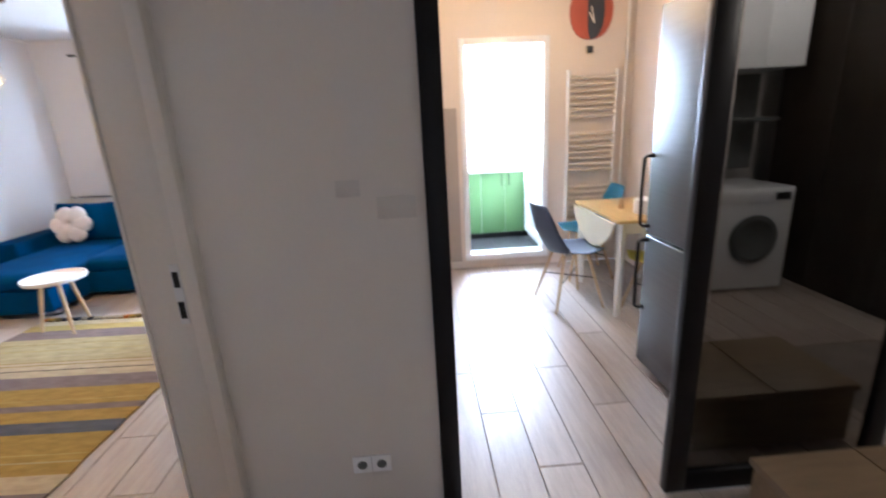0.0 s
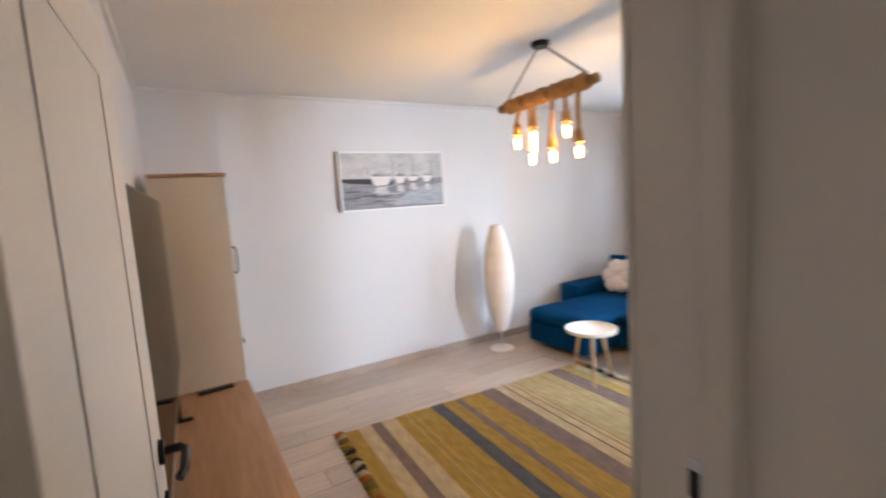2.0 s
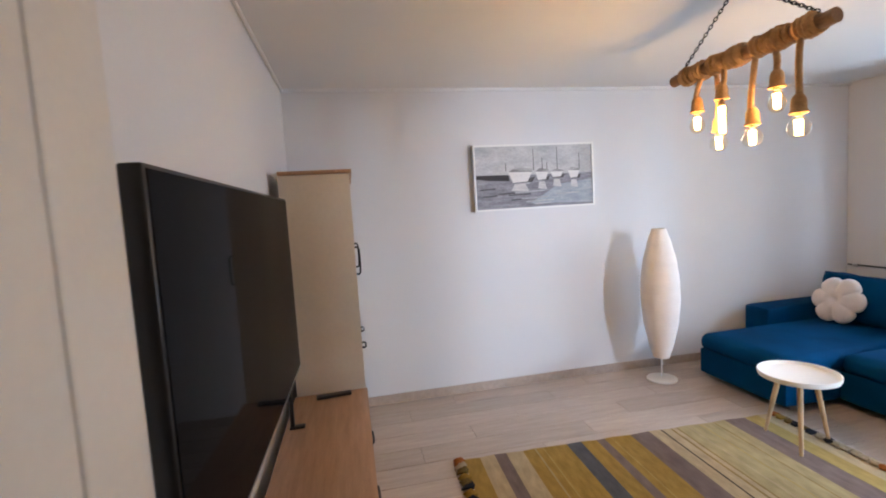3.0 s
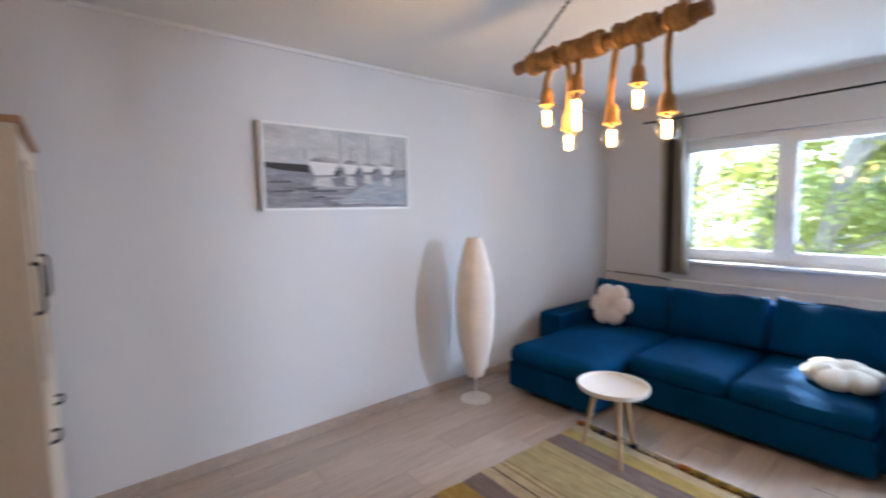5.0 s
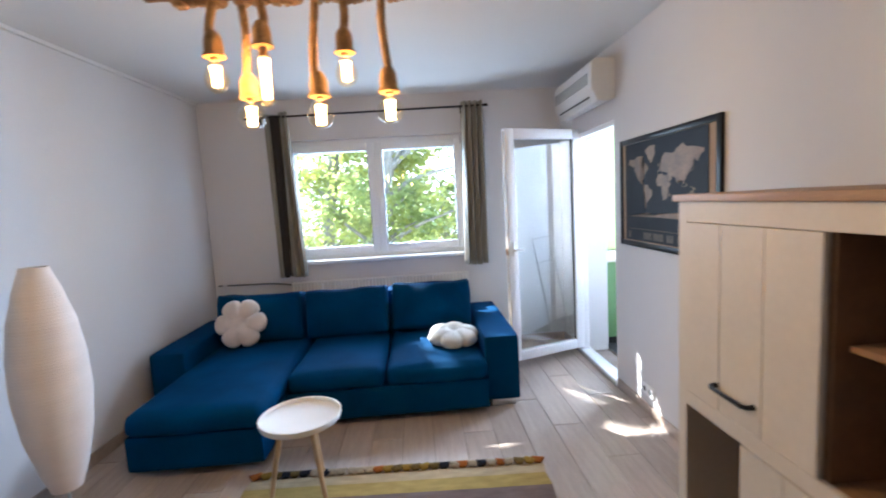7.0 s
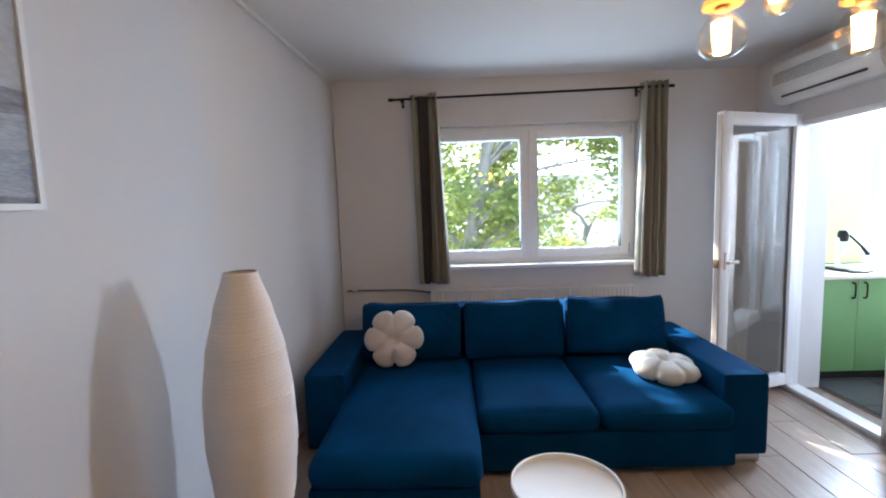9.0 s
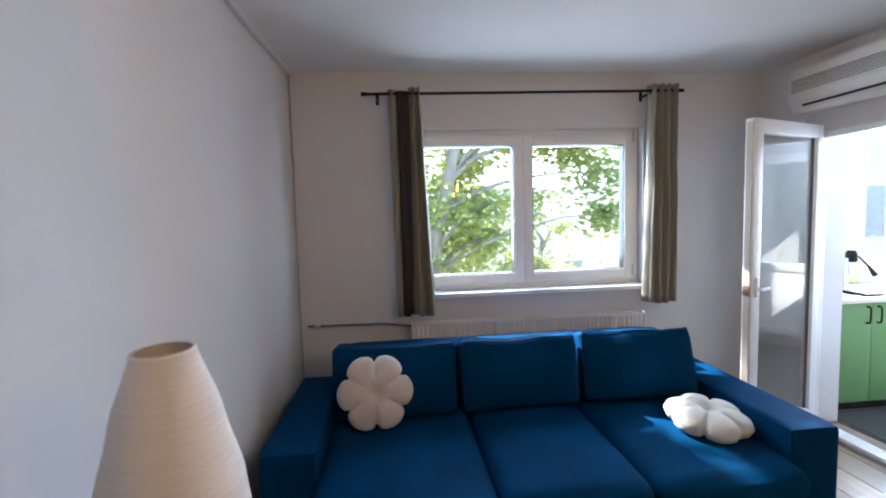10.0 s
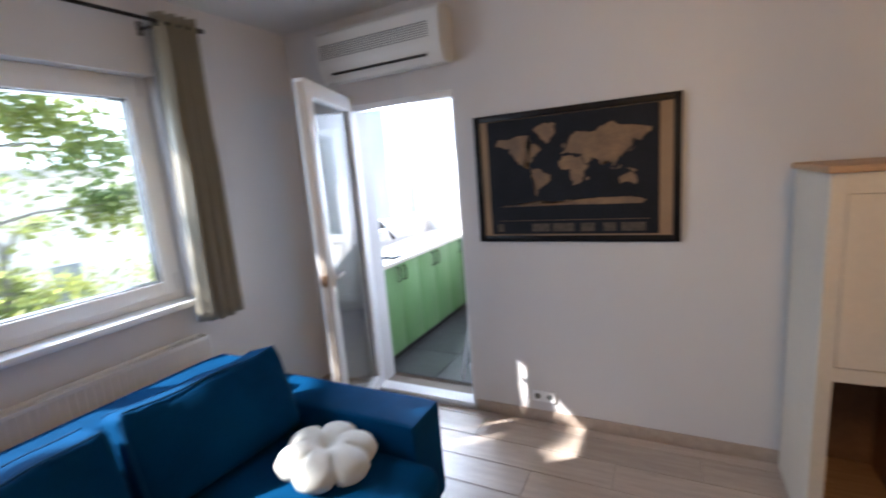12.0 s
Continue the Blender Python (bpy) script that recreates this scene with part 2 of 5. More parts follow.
def boxes(*rows, bevel=0.0):
    bm = bmesh.new()
    for r in rows:
        box(*r, bevel=bevel, bm=bm)
    return bm


def lathe(rings, centre=(0, 0, 0), n=32, caps=True, bm=None):
    """A turned shape from (radius, height) rings about an upright axis."""
    b = bmesh.new()
    cx, cy, cz = centre
    loops = []
    for r, z in rings:
        loops.append([b.verts.new((cx + r * math.cos(math.tau * i / n), cy + r * math.sin(math.tau * i / n), cz + z)) for i in range(n)])
    for a, c in zip(loops, loops[1:]):
        for i in range(n):
            b.faces.new((a[i], a[(i + 1) % n], c[(i + 1) % n], c[i]))
    if caps:
        b.faces.new(loops[0][::-1])
        b.faces.new(loops[-1])
    return join(bm, b)


def tube(points, radii, n=10, bm=None):
    """A round bar along points; radii: one, or one a point."""
    b = bmesh.new()
    pts = [Vector(p) for p in points]
    rs = radii if isinstance(radii, (list, tuple)) else [radii] * len(pts)
    loops = []
    for i, p in enumerate(pts):
        d = (pts[min(i + 1, len(pts) - 1)] - pts[max(i - 1, 0)]).normalized()
        side = d.orthogonal().normalized() if i == 0 else (side - d * side.dot(d)).normalized()
        up = d.cross(side)
        loops.append([b.verts.new(p + rs[i] * (math.cos(math.tau * k / n) * side + math.sin(math.tau * k / n) * up)) for k in range(n)])
    for a, c in zip(loops, loops[1:]):
        for k in range(n):
            b.faces.new((a[k], a[(k + 1) % n], c[(k + 1) % n], c[k]))
    b.faces.new(loops[0][::-1])
    b.faces.new(loops[-1])
    return join(bm, b)


def soft_box(x0, x1, y0, y1, z0, z1, r=0.05, n=14, crown=0.0, front=0.0, wrinkle=0.0, seed=0.0):
    """An upholstered block: rounded, with a crowned top and bellied front (towards -y)."""
    b = bmesh.new()
    bmesh.ops.create_cube(b, size=2)
    bmesh.ops.subdivide_edges(b, edges=b.edges[:], cuts=n, use_grid_fill=True)
    half = Vector(((x1 - x0) / 2, (y1 - y0) / 2, (z1 - z0) / 2))
    mid = Vector(((x0 + x1) / 2, (y0 + y1) / 2, (z0 + z1) / 2))
    inner = [max(h - r, 0.001) for h in half]
    for v in b.verts:
        s = Vector([math.copysign(abs(c) ** 0.8, c) for c in v.co])
        p = Vector([s[i] * half[i] for i in range(3)])
        q = Vector([max(-inner[i], min(inner[i], p[i])) for i in range(3)])
        d = p - q
        if d.length > 1e-6:
            p = q + d.normalized() * r
        dome = (1 - s.x * s.x) * (1 - s.y * s.y)
        if s.z > 0:
            p.z += crown * dome * s.z
        if s.y < 0:
            p.y -= front * (1 - s.x * s.x) * (1 - s.z * s.z) * -s.y
        w = mid + p
        if wrinkle:
            w += p.normalized() * wrinkle * (noise.noise(w * 6 + Vector((seed, 0, 0))) + 0.35 * noise.noise(w * 15 + Vector((0, seed, 0))))
        v.co = w
    return b


def quad_tilt(bm, pivot, rx=0.0, ry=0.0, rz=0.0):
    bm.transform(Matrix.Translation(pivot) @ pose(0, 0, 0, rx, ry, rz) @ Matrix.Translation(-Vector(pivot)))
    return bm


# ---- the setting
XW0, XWM, XW1, XE, XD, YS, YN, ZC = -4.18, -4.168, -4.075, -0.50, -0.66, 0.49, 5.86, 2.60


def prism(points, z0, z1):
    b = bmesh.new()
    low = [b.verts.new((x, y, z0)) for x, y in points]
    high = [b.verts.new((x, y, z1)) for x, y in points]
    b.faces.new(low[::-1])
    b.faces.new(high)
    for i in range(len(points)):
        j = (i + 1) % len(points)
        b.faces.new((low[i], low[j], high[j], high[i]))
    return b


solid("wall_west", prism([(XW0 - 0.2, YS - 0.2), (XW0, YS - 0.2), (XWM, 3.3), (XW1, YN + 0.28), (XW1 - 0.4, YN + 0.28)], 0, ZC), M["wall"], "white painted living room wall", "wall", "structure")
solid("wall_south", boxes((XW0, XD + 0.16, YS - 0.2, YS, 0, ZC)), M["wall"], "white painted wall behind the television", "wall", "structure")
WX0, WX1, WZ0, WZ1 = -3.32, -1.47, 1.0, 2.2
solid("wall_north", boxes((XW1, WX0, YN, YN + 0.28, 0, ZC), (WX1, XE + 0.28, YN, YN + 0.28, 0, ZC), (WX0, WX1, YN, YN + 0.28, 0, WZ0), (WX0, WX1, YN, YN + 0.28, WZ1, ZC)), M["wall"], "white painted wall with a wide window opening", "wall", "structure")
DY0, DY1 = 4.60, 5.42
solid("wall_east", boxes((XE, XE + 0.28, 1.9, DY0, 0, ZC), (XE, XE + 0.28, DY1, YN, 0, ZC), (XE, XE + 0.28, DY0, DY1, 2.06, ZC)), M["wall"], "white painted wall with the balcony doorway", "wall", "structure")
HY0, HY1 = 0.54, 1.47
solid("wall_hall", boxes((XD, XE, YS, HY0 - 0.04, 0, ZC), (XD, XE, HY1 + 0.04, 1.9, 0, ZC), (XD, XE, HY0 - 0.04, HY1 + 0.04, 2.04, ZC)), M["hall_wall"], "white hallway wall round the living room door, warm light in its colour", "wall", "structure")
solid("wall_hall_kitchen", boxes((XE, 0.272, 1.51, 1.63, 0, ZC), (0.272, 2.2, 1.51, 1.63, 2.12, ZC)), M["hall_wall"], "white hallway wall beside the kitchen opening, warm light in its colour", "wall", "structure")
solid("ceiling", boxes((-4.6, 4.4, -1.8, 6.2, ZC, ZC + 0.2)), M["ceiling"], "white painted ceiling", "ceiling", "structure")
bm = box(XW0, XD, YS, YS + 0.024, ZC - 0.024, ZC, 0.010)
join(bm, prism([(XW0, YS), (XW0 + 0.022, YS), (XWM + 0.022, 3.3), (XW1 + 0.024, YN), (XW1, YN), (XWM, 3.3)], ZC - 0.024, ZC - 0.001))
solid("cornice_trim", bm, M["ceiling"], "slim white cornice moulding under the ceiling", "moulding", "structure")
bm = prism([(XW0 + 0.001, YS), (XW0 + 0.013, YS), (XWM + 0.013, 3.3), (XW1 + 0.018, YN), (XW1 + 0.002, YN), (XWM + 0.001, 3.3)], 0, 0.075)
box(XE - 0.012, XE - 0.0005, 1.9, DY0 - 0.02, 0, 0.075, 0.002, bm=bm)
box(XE - 0.012, XE - 0.0005, DY1 + 0.02, YN, 0, 0.075, 0.002, bm=bm)
box(XW1, XE - 0.013, YN - 0.012, YN - 0.0005, 0, 0.075, 0.002, bm=bm)
solid("baseboard", bm, M["skirting"], "beige wood-look skirting along the walls", "skirting", "structure")

# hallway, kitchen and balcony shells
# the last box is an added stub that keeps alcove light off the hall
solid("wall_hall_south", boxes((XD, 2.55, -1.5, -1.35, 0, ZC), (2.551, 4.3, -1.5, -1.35, 0, ZC), (2.40, 2.50, -1.35, -0.30, 0, ZC)), M["hall_wall"], "white painted hallway wall with an added stub that screens the alcove lamp", "wall", "structure")
solid("wall_hall_ends", boxes((XD - 0.12, XD, -1.5, YS - 0.2, 0, ZC), (4.2, 4.35, -1.35, 1.63, 0, ZC), (2.2, 4.2, 1.51, 1.63, 0, ZC)), M["hall_wall"], "white painted end walls of the hallway", "wall", "structure")
KX0, KX1, KY = 0.28, 2.36, 4.45
solid("wall_kitchen_sides", boxes((KX0 - 0.12, KX0, 1.63, KY, 0, ZC), (KX1, KX1 + 0.12, 1.63, KY, 0, ZC)), M["beige_wall"], "beige painted kitchen side walls", "wall", "structure")
solid("wall_kitchen_north", boxes((KX0, 0.70, KY, KY + 0.14, 0, ZC), (1.55, KX1, KY, KY + 0.14, 0, ZC), (0.70, 1.55, KY, KY + 0.14, 2.2, ZC), (0.70, 1.55, KY, KY + 0.14, 0, 0.12)), M["beige_wall"], "beige painted kitchen wall with a glazed door opening", "wall", "structure")
solid("kitchen_tile_trim", boxes((KX0 + 0.001, 0.66, KY - 0.012, KY - 0.001, 0.08, 1.60)), M["beige_tile"], "taupe wall tiles beside the kitchen door", "tile panel", "structure")
BX0, BX1, BY = XE + 0.28, 1.64, 6.02
solid("wall_balcony", boxes((BX0, KX0 - 0.12, 4.46, 4.6, 0, ZC), (BX1, BX1 + 0.12, KY + 0.14, BY + 0.12, 0, ZC), (BX0, BX1, BY, BY + 0.12, 0, 1.05), (BX0, BX1, BY, BY + 0.12, 2.38, ZC)), M["wall"], "white painted walls of the glazed balcony", "wall", "structure")
solid("wall_balcony_green", boxes((BX0, 0.58, BY - 0.02, BY - 0.001, 0.9, 2.4), (BX0, 0.58, BY, BY + 0.12, 1.05, 2.38)), M["lime"], "lime green painted wall at the end of the balcony", "wall", "structure")


def chandelier():
    """Rope-wound beam on chains with six filament bulbs."""
    t = thing("chandelier", (-2.39, 2.87, ZC), "rustic rope-wound beam chandelier with six lit filament bulbs on ropes", "chandelier")
    part("canopy", lathe([(0.0, -0.032), (0.05, -0.032), (0.062, -0.02), (0.062, 0.0)], (-2.39, 2.87, ZC), 28), M["black"], t, "round black ceiling rose")
    z, xa, xb, y = 2.255, -2.83, -1.93, 2.865
    r = random.Random(3)
    pts = [(xa + (xb - xa) * i / 24, y, z + 0.004 * math.sin(i * 1.3)) for i in range(25)]
    part("beam", tube(pts, [0.030 + 0.003 * r.random() for _ in pts], 14), M["wood_beam"], t, "dark round wooden beam")
    for k, (a, c) in enumerate(((0.09, 0.27), (0.31, 0.55), (0.60, 0.80), (0.83, 0.93))):
        turns = int((c - a) * (xb - xa) / 0.021)
        pts = []
        for i in range(turns * 10 + 1):
            u = i / (turns * 10)
            th = math.tau * u * turns
            rad = 0.041 + 0.004 * math.sin(u * 9 + k)
            pts.append((xa + (xb - xa) * (a + (c - a) * u) + 0.004 * math.sin(th * 0.37 + k), y + rad * math.cos(th), z + rad * math.sin(th)))
        part("rope_winding", tube(pts, 0.012, 6), M["rope"], t, "tan jute rope winding")
    for xe in (-2.76, -2.00):
        a, c = Vector((-2.39 + (0.03 if xe > -2.39 else -0.03), 2.87, ZC - 0.03)), Vector((xe, y, z + 0.04))
        bm = bmesh.new()
        n = int((c - a).length / 0.020)
        d = (c - a).normalized()
        for i in range(n):
            p = a + (c - a) * (i + 0.5) / n
            side = (d.orthogonal() if i % 2 else d.cross(d.orthogonal())).normalized()
            ring = [p + d * 0.014 * math.cos(math.tau * q / 8) + side * 0.0075 * math.sin(math.tau * q / 8) for q in range(9)]
            tube(ring, 0.0028, 5, bm=bm)
        part("chain", bm, M["black"], t, "thin black link chain")
    kinds = ((-2.615, 2.83, 1.975, "pear"), (-2.535, 2.89, 1.855, "globe"), (-2.462, 2.84, 1.965, "tube"), (-2.295, 2.85, 1.842, "globe"), (-2.205, 2.89, 1.992, "pear"), (-2.062, 2.84, 1.845, "globe"))
    for x, yb, zb, shape in kinds:
        zb += 0.030 if shape == "tube" else 0.012
        top = zb + (0.135 if shape == "tube" else 0.113)
        bm = bmesh.new()
        for k in range(3):
            strand = []
            for i in range(49):
                u = i / 48
                th = math.tau * (u * (z - top) / 0.042 + k / 3)
                strand.append((x + 0.010 * math.sin(u * 3 + x * 20) + 0.0072 * math.cos(th), yb + (y - yb) * u * 0.8 + 0.0072 * math.sin(th), top + (z - 0.02 - top) * u))
            tube(strand, 0.0078, 6, bm=bm)
        part("rope", bm, M["rope"], t, "hanging twisted jute rope", 60)
        bm = lathe([(0.012, 0.016), (0.020, 0.008), (0.027, -0.006), (0.029, -0.026), (0.029, -0.050), (0.034, -0.058), (0.036, -0.066), (0.026, -0.069), (0.014, -0.066)], (x, yb, top), 18)
        part("socket", bm, M["rope"], t, "rope-wrapped lamp socket")
        zc = zb
        if shape == "globe":
            prof = [(0.012, 0.052), (0.014, 0.036), (0.028, 0.022), (0.040, 0.003), (0.044, -0.015), (0.040, -0.034), (0.026, -0.049), (0.002, -0.057)]
        elif shape == "pear":
            prof = [(0.012, 0.052), (0.016, 0.034), (0.026, 0.012), (0.035, -0.012), (0.037, -0.028), (0.031, -0.048), (0.018, -0.061), (0.002, -0.066)]
        else:
            prof = [(0.013, 0.055), (0.019, 0.045), (0.023, 0.03), (0.023, -0.10), (0.017, -0.115), (0.002, -0.122)]
        bulb = part("bulb", lathe(prof[::-1], (x, yb, zc), 22), M["bulb_clear" if shape == "globe" else "bulb_glass"], t, "lit clear globe filament bulb" if shape == "globe" else "lit amber filament bulb", 60)
        bulb.visible_shadow = False
        h = 0.068 if shape == "tube" else 0.031
        zc -= 0.012
        bm = bmesh.new()
        for k in range(5):
            a = math.tau * k / 5
            tube([(x + 0.011 * math.cos(a), yb + 0.011 * math.sin(a), zc + h - (0.025 if shape == "tube" else 0)), (x + 0.008 * math.cos(a + 0.8), yb + 0.008 * math.sin(a + 0.8), zc - h - (0.015 if shape == "tube" else 0))], 0.0055, 6, bm=bm)
        cap = part("cap", lathe([(0.010, 0.0), (0.013, 0.004), (0.013, 0.030), (0.010, 0.036)], (x, yb, zb + 0.036), 14), M["map_gold"], bulb, "brass bulb cap")
        cap.visible_shadow = False
        f = part("filament", bm, M["filament"], bulb, "glowing filament")
        f.visible_shadow = False
        point("bulb_light", (x, yb, zc), 0.195, WARM, 0.02)


def sofa():
    t = thing("corner_sofa", (-2.66, 4.95, 0), "dark blue velvet corner sofa with chaise under the window", "sofa")
    v_mat = M["sofa"]
    part("chaise_base", soft_box(-3.78, -2.985, 3.845, 5.50, 0.05, 0.27, 0.02, 8), v_mat, t)
    part("chaise_cushion", soft_box(-3.785, -2.975, 3.83, 5.30, 0.25, 0.400, 0.065, 20, 0.028, 0.014, 0.007, 1), v_mat, t)
    part("seat_base", soft_box(-2.98, -1.56, 4.305, 5.50, 0.05, 0.27, 0.02, 8), v_mat, t)
    for k, (a, c) in enumerate(((-2.972, -2.293), (-2.287, -1.565))):
        part("seat_cushion", soft_box(a, c, 4.29, 5.30, 0.25, 0.400, 0.065, 20, 0.034, 0.018, 0.008, 2 + k), v_mat, t)
    part("armrest", soft_box(-4.02, -3.765, 4.56, 5.56, 0.05, 0.535, 0.022, 12, 0.004), v_mat, t)
    part("armrest", soft_box(-1.575, -1.315, 4.415, 5.56, 0.05, 0.535, 0.022, 12, 0.004), v_mat, t)
    part("back_frame", soft_box(-3.80, -1.55, 5.36, 5.60, 0.05, 0.742, 0.04, 12, 0.004), v_mat, t)
    for k, (a, c, lean, roll, turn) in enumerate(((-3.770, -3.045, -9, 0.4, 0), (-3.010, -2.300, -10, -1.3, -1), (-2.262, -1.575, -17, -0.5, -6))):
        fwd = (0, 0.012, 0.055)[k]
        mid, hub = (a + c) / 2, ((a + c) / 2, 5.2, 0.42)
        bm = soft_box(a, c, 5.10 - fwd, 5.29 - fwd, 0.40, 0.812, 0.034, 30, 0.0, 0.06, 0.0, 5 + k)
        for v in bm.verts:
            u, w = (v.co.x - mid) / ((c - a) / 2), (v.co.z - 0.40) / 0.41
            q = Vector((v.co.x, 0, v.co.z))
            # the stuffing sinks: a dip along the top, fuller low down, soft creases out of the corners
            v.co.z += w * (0.012 * u * u - 0.010 + 0.012 * noise.noise(q * 5 + Vector((k * 7, 0, 0))))
            if v.co.y < 5.2 - fwd:
                v.co.y -= 0.020 * (1 - u * u) * max(0.0, math.sin(math.pi * min(1.0, max(0.0, w)) ** 0.8))
                crease = math.sin(26 * (abs(u) + 0.9 * w) + 5 * noise.noise(q * 4 + Vector((0, k * 3, 0))))
                v.co.y += 0.0045 * crease * abs(u) * max(0.0, w) + 0.010 * noise.noise(q * 7 + Vector((k * 5, 2, 0)))
        cushion = part("back_cushion", quad_tilt(bm, hub, lean, roll, turn), v_mat, t)
        for edge in (5.106 - fwd, 5.280 - fwd):
            pts = [(a + 0.010, edge, 0.45 + 0.30 * i / 5) for i in range(6)]
            for i in range(21):
                u = -1 + 2 * i / 20
                x = mid + u * ((c - a) / 2 - 0.022)
                pts.append((x, edge, 0.809 + 0.012 * u * u - 0.010 + 0.012 * noise.noise(Vector((x, 0, 0.81)) * 5 + Vector((k * 7, 0, 0)))))
            pts += [(c - 0.010, edge, 0.75 - 0.30 * i / 5) for i in range(6)]
            part("piping", quad_tilt(tube(pts, 0.0050, 6), hub, lean, roll, turn), M["piping"], cushion, "sewn edge piping")
    for x, y in ((-3.70, 3.97), (-3.12, 3.97), (-1.44, 4.47), (-1.44, 5.45), (-3.90, 5.45), (-3.90, 4.66)):
        part("foot", box(x - 0.09, x + 0.09, y - 0.035, y + 0.035, 0.002, 0.052, 0.006), M["silver"], t, "silver block foot")


def flower_cushion(place, rx, rz, mat, label):
    """Six-lobed plush pillow with a pinched middle, built lying flat."""
    t = thing("flower_cushion", place, label, "cushion", "flower cushions")
    b = bmesh.new()
    n, m = 72, 16
    R = 0.205
    tops, lows = [], []
    for side, store in ((1, tops), (-1, lows)):
        for j in range(m + 1):
            u = j / m
            row = []
            for i in range(n):
                a = math.tau * i / n
                lobe = abs(math.cos(3 * a)) ** 0.5
                rr = R * u * (0.79 + 0.23 * lobe * u + 0.10 * (1 - u))
                seam = 1 - lobe
                out = max(0.0, min(1.0, (u - 0.18) / 0.5))
                out = out * out * (3 - 2 * out)
                h = 0.067 * (1 - u ** 3.4) ** 0.5 * (1 - 0.27 * seam ** 1.3 * out) * (1 - 0.62 * math.exp(-(u / 0.22) ** 2))
                row.append(b.verts.new((rr * math.cos(a), rr * math.sin(a), side * h)))
            store.append(row)
    for store, flip in ((tops, False), (lows, True)):
        for j in range(m):
            for i in range(n):
                f = [store[j][i], store[j + 1][i], store[j + 1][(i + 1) % n], store[j][(i + 1) % n]]
                b.faces.new(f[::-1] if flip else f)
    bmesh.ops.remove_doubles(b, verts=b.verts[:], dist=0.0006)
    b.transform(pose(*place, rx, 0, rz))
    part("cushion_body", b, mat, t, "", 0)
    for f in t.children[0].data.polygons:
        f.use_smooth = True


def coffee_table():
    c = (-2.675, 3.575)
    t = thing("coffee_table", (c[0], c[1], 0.012), "small round white tray coffee table with three beech legs", "coffee table")
    part("tray", lathe([(0.0, 0.430), (0.195, 0.430), (0.206, 0.434), (0.211, 0.450), (0.211, 0.464), (0.203, 0.465), (0.200, 0.446), (0.192, 0.442), (0.0, 0.442)], (*c, 0), 56, False), M["white_metal"], t, "white rimmed tray top")
    for k in range(3):
        a = radians(75 + 120 * k)
        d = Vector((math.cos(a), math.sin(a), 0))
        top, low = Vector((*c, 0.43)) + d * 0.10, Vector((*c, 0.012)) + d * 0.185
        part("leg", tube([top, (top + low) / 2, low], [0.016, 0.014, 0.010], 14), M["beech"], t, "tapered beech leg")


def floor_lamp():
    c = (-3.842, 3.515, 0)
    t = thing("floor_lamp", c, "tall floor lamp with a slim cream paper shade, unlit", "floor lamp")
    part("base", lathe([(0.0, 0.001), (0.122, 0.001), (0.125, 0.006), (0.122, 0.016), (0.10, 0.021), (0.012, 0.024)], c, 40), M["white_metal"], t, "round white metal base")
    part("pole", tube([(c[0], c[1], 0.02), (c[0], c[1], 1.20)], 0.008, 10), M["white_metal"], t)
    rings = []
    prof = ((0.0, 0.066), (0.12, 0.103), (0.28, 0.140), (0.45, 0.157), (0.60, 0.154), (0.75, 0.134), (0.88, 0.099), (1.0, 0.058))
    for i in range(221):
        u = i / 220
        for (a, ra), (b2, rb) in zip(prof, prof[1:]):
            if a <= u <= b2:
                f = (u - a) / (b2 - a)
                break
        r = ra + (rb - ra) * (f * f * (3 - 2 * f) * 0.35 + f * 0.65)
        rings.append((r + (0.0011 if i % 2 else -0.0008) + 0.0005 * math.sin(i * 2.1), 0.205 + 1.122 * u))
    rings = rings + [(r - 0.003, z) for r, z in rings[::-1]]
    part("shade", lathe(rings, c, 48, False), M["paper"], t, "cream ribbed paper shade", 60)
    ring = [(0.054 * math.cos(math.tau * i / 24) + c[0], 0.054 * math.sin(math.tau * i / 24) + c[1], 1.326) for i in range(25)]
    part("rim", tube(ring, 0.003, 6), M["carcass_dark"], t, "beige shade rim")


def handle(parent, a, b, out, r=0.006, name="handle", label="black bow handle"):
    """A bar handle between a and b that stands off along out."""
    a, b, out = Vector(a), Vector(b), Vector(out)
    d = (b - a).normalized() * 0.012
    return part(name, tube([a, a + out * 0.7, a + out + d, (a + b) / 2 + out * 1.08, b + out - d, b + out * 0.7, b], [r * 1.3, r, r, r, r, r, r * 1.3], 8), M["black"], parent, label)


def television():
    t = thing("television", (-2.23, 0.57, 0.537), "large flat black television standing on the low bench, switched off", "television", rz=0)
    ang = math.degrees(math.atan2(0.576 - 0.603, -1.40 + 3.06))
    mid = Vector((-2.23, 0.5895, 1.235))

    def put(bm):
        bm.transform(Matrix.Translation(mid) @ pose(0, 0, 0, 0, 0, ang))
        return bm
    part("case", put(box(-0.83, 0.83, -0.045, 0.0, -0.47, 0.47, 0.006)), M["black_plastic"], t)
    part("screen", put(box(-0.82, 0.82, -0.002, 0.003, -0.455, 0.46, 0.001, 1)), M["screen"], t, "glossy dark screen")
    part("chin", put(box(-0.82, 0.82, 0.0, 0.004, -0.468, -0.457)), M["silver"], t, "thin silver lower edge")
    for x in (-0.55, 0.55):
        part("foot", put(boxes((x - 0.012, x + 0.012, -0.03, -0.01, -0.69, -0.47), (x - 0.02, x + 0.02, -0.035, 0.04, -0.697, -0.686), bevel=0.003)), M["black_plastic"], t, "black stand foot")


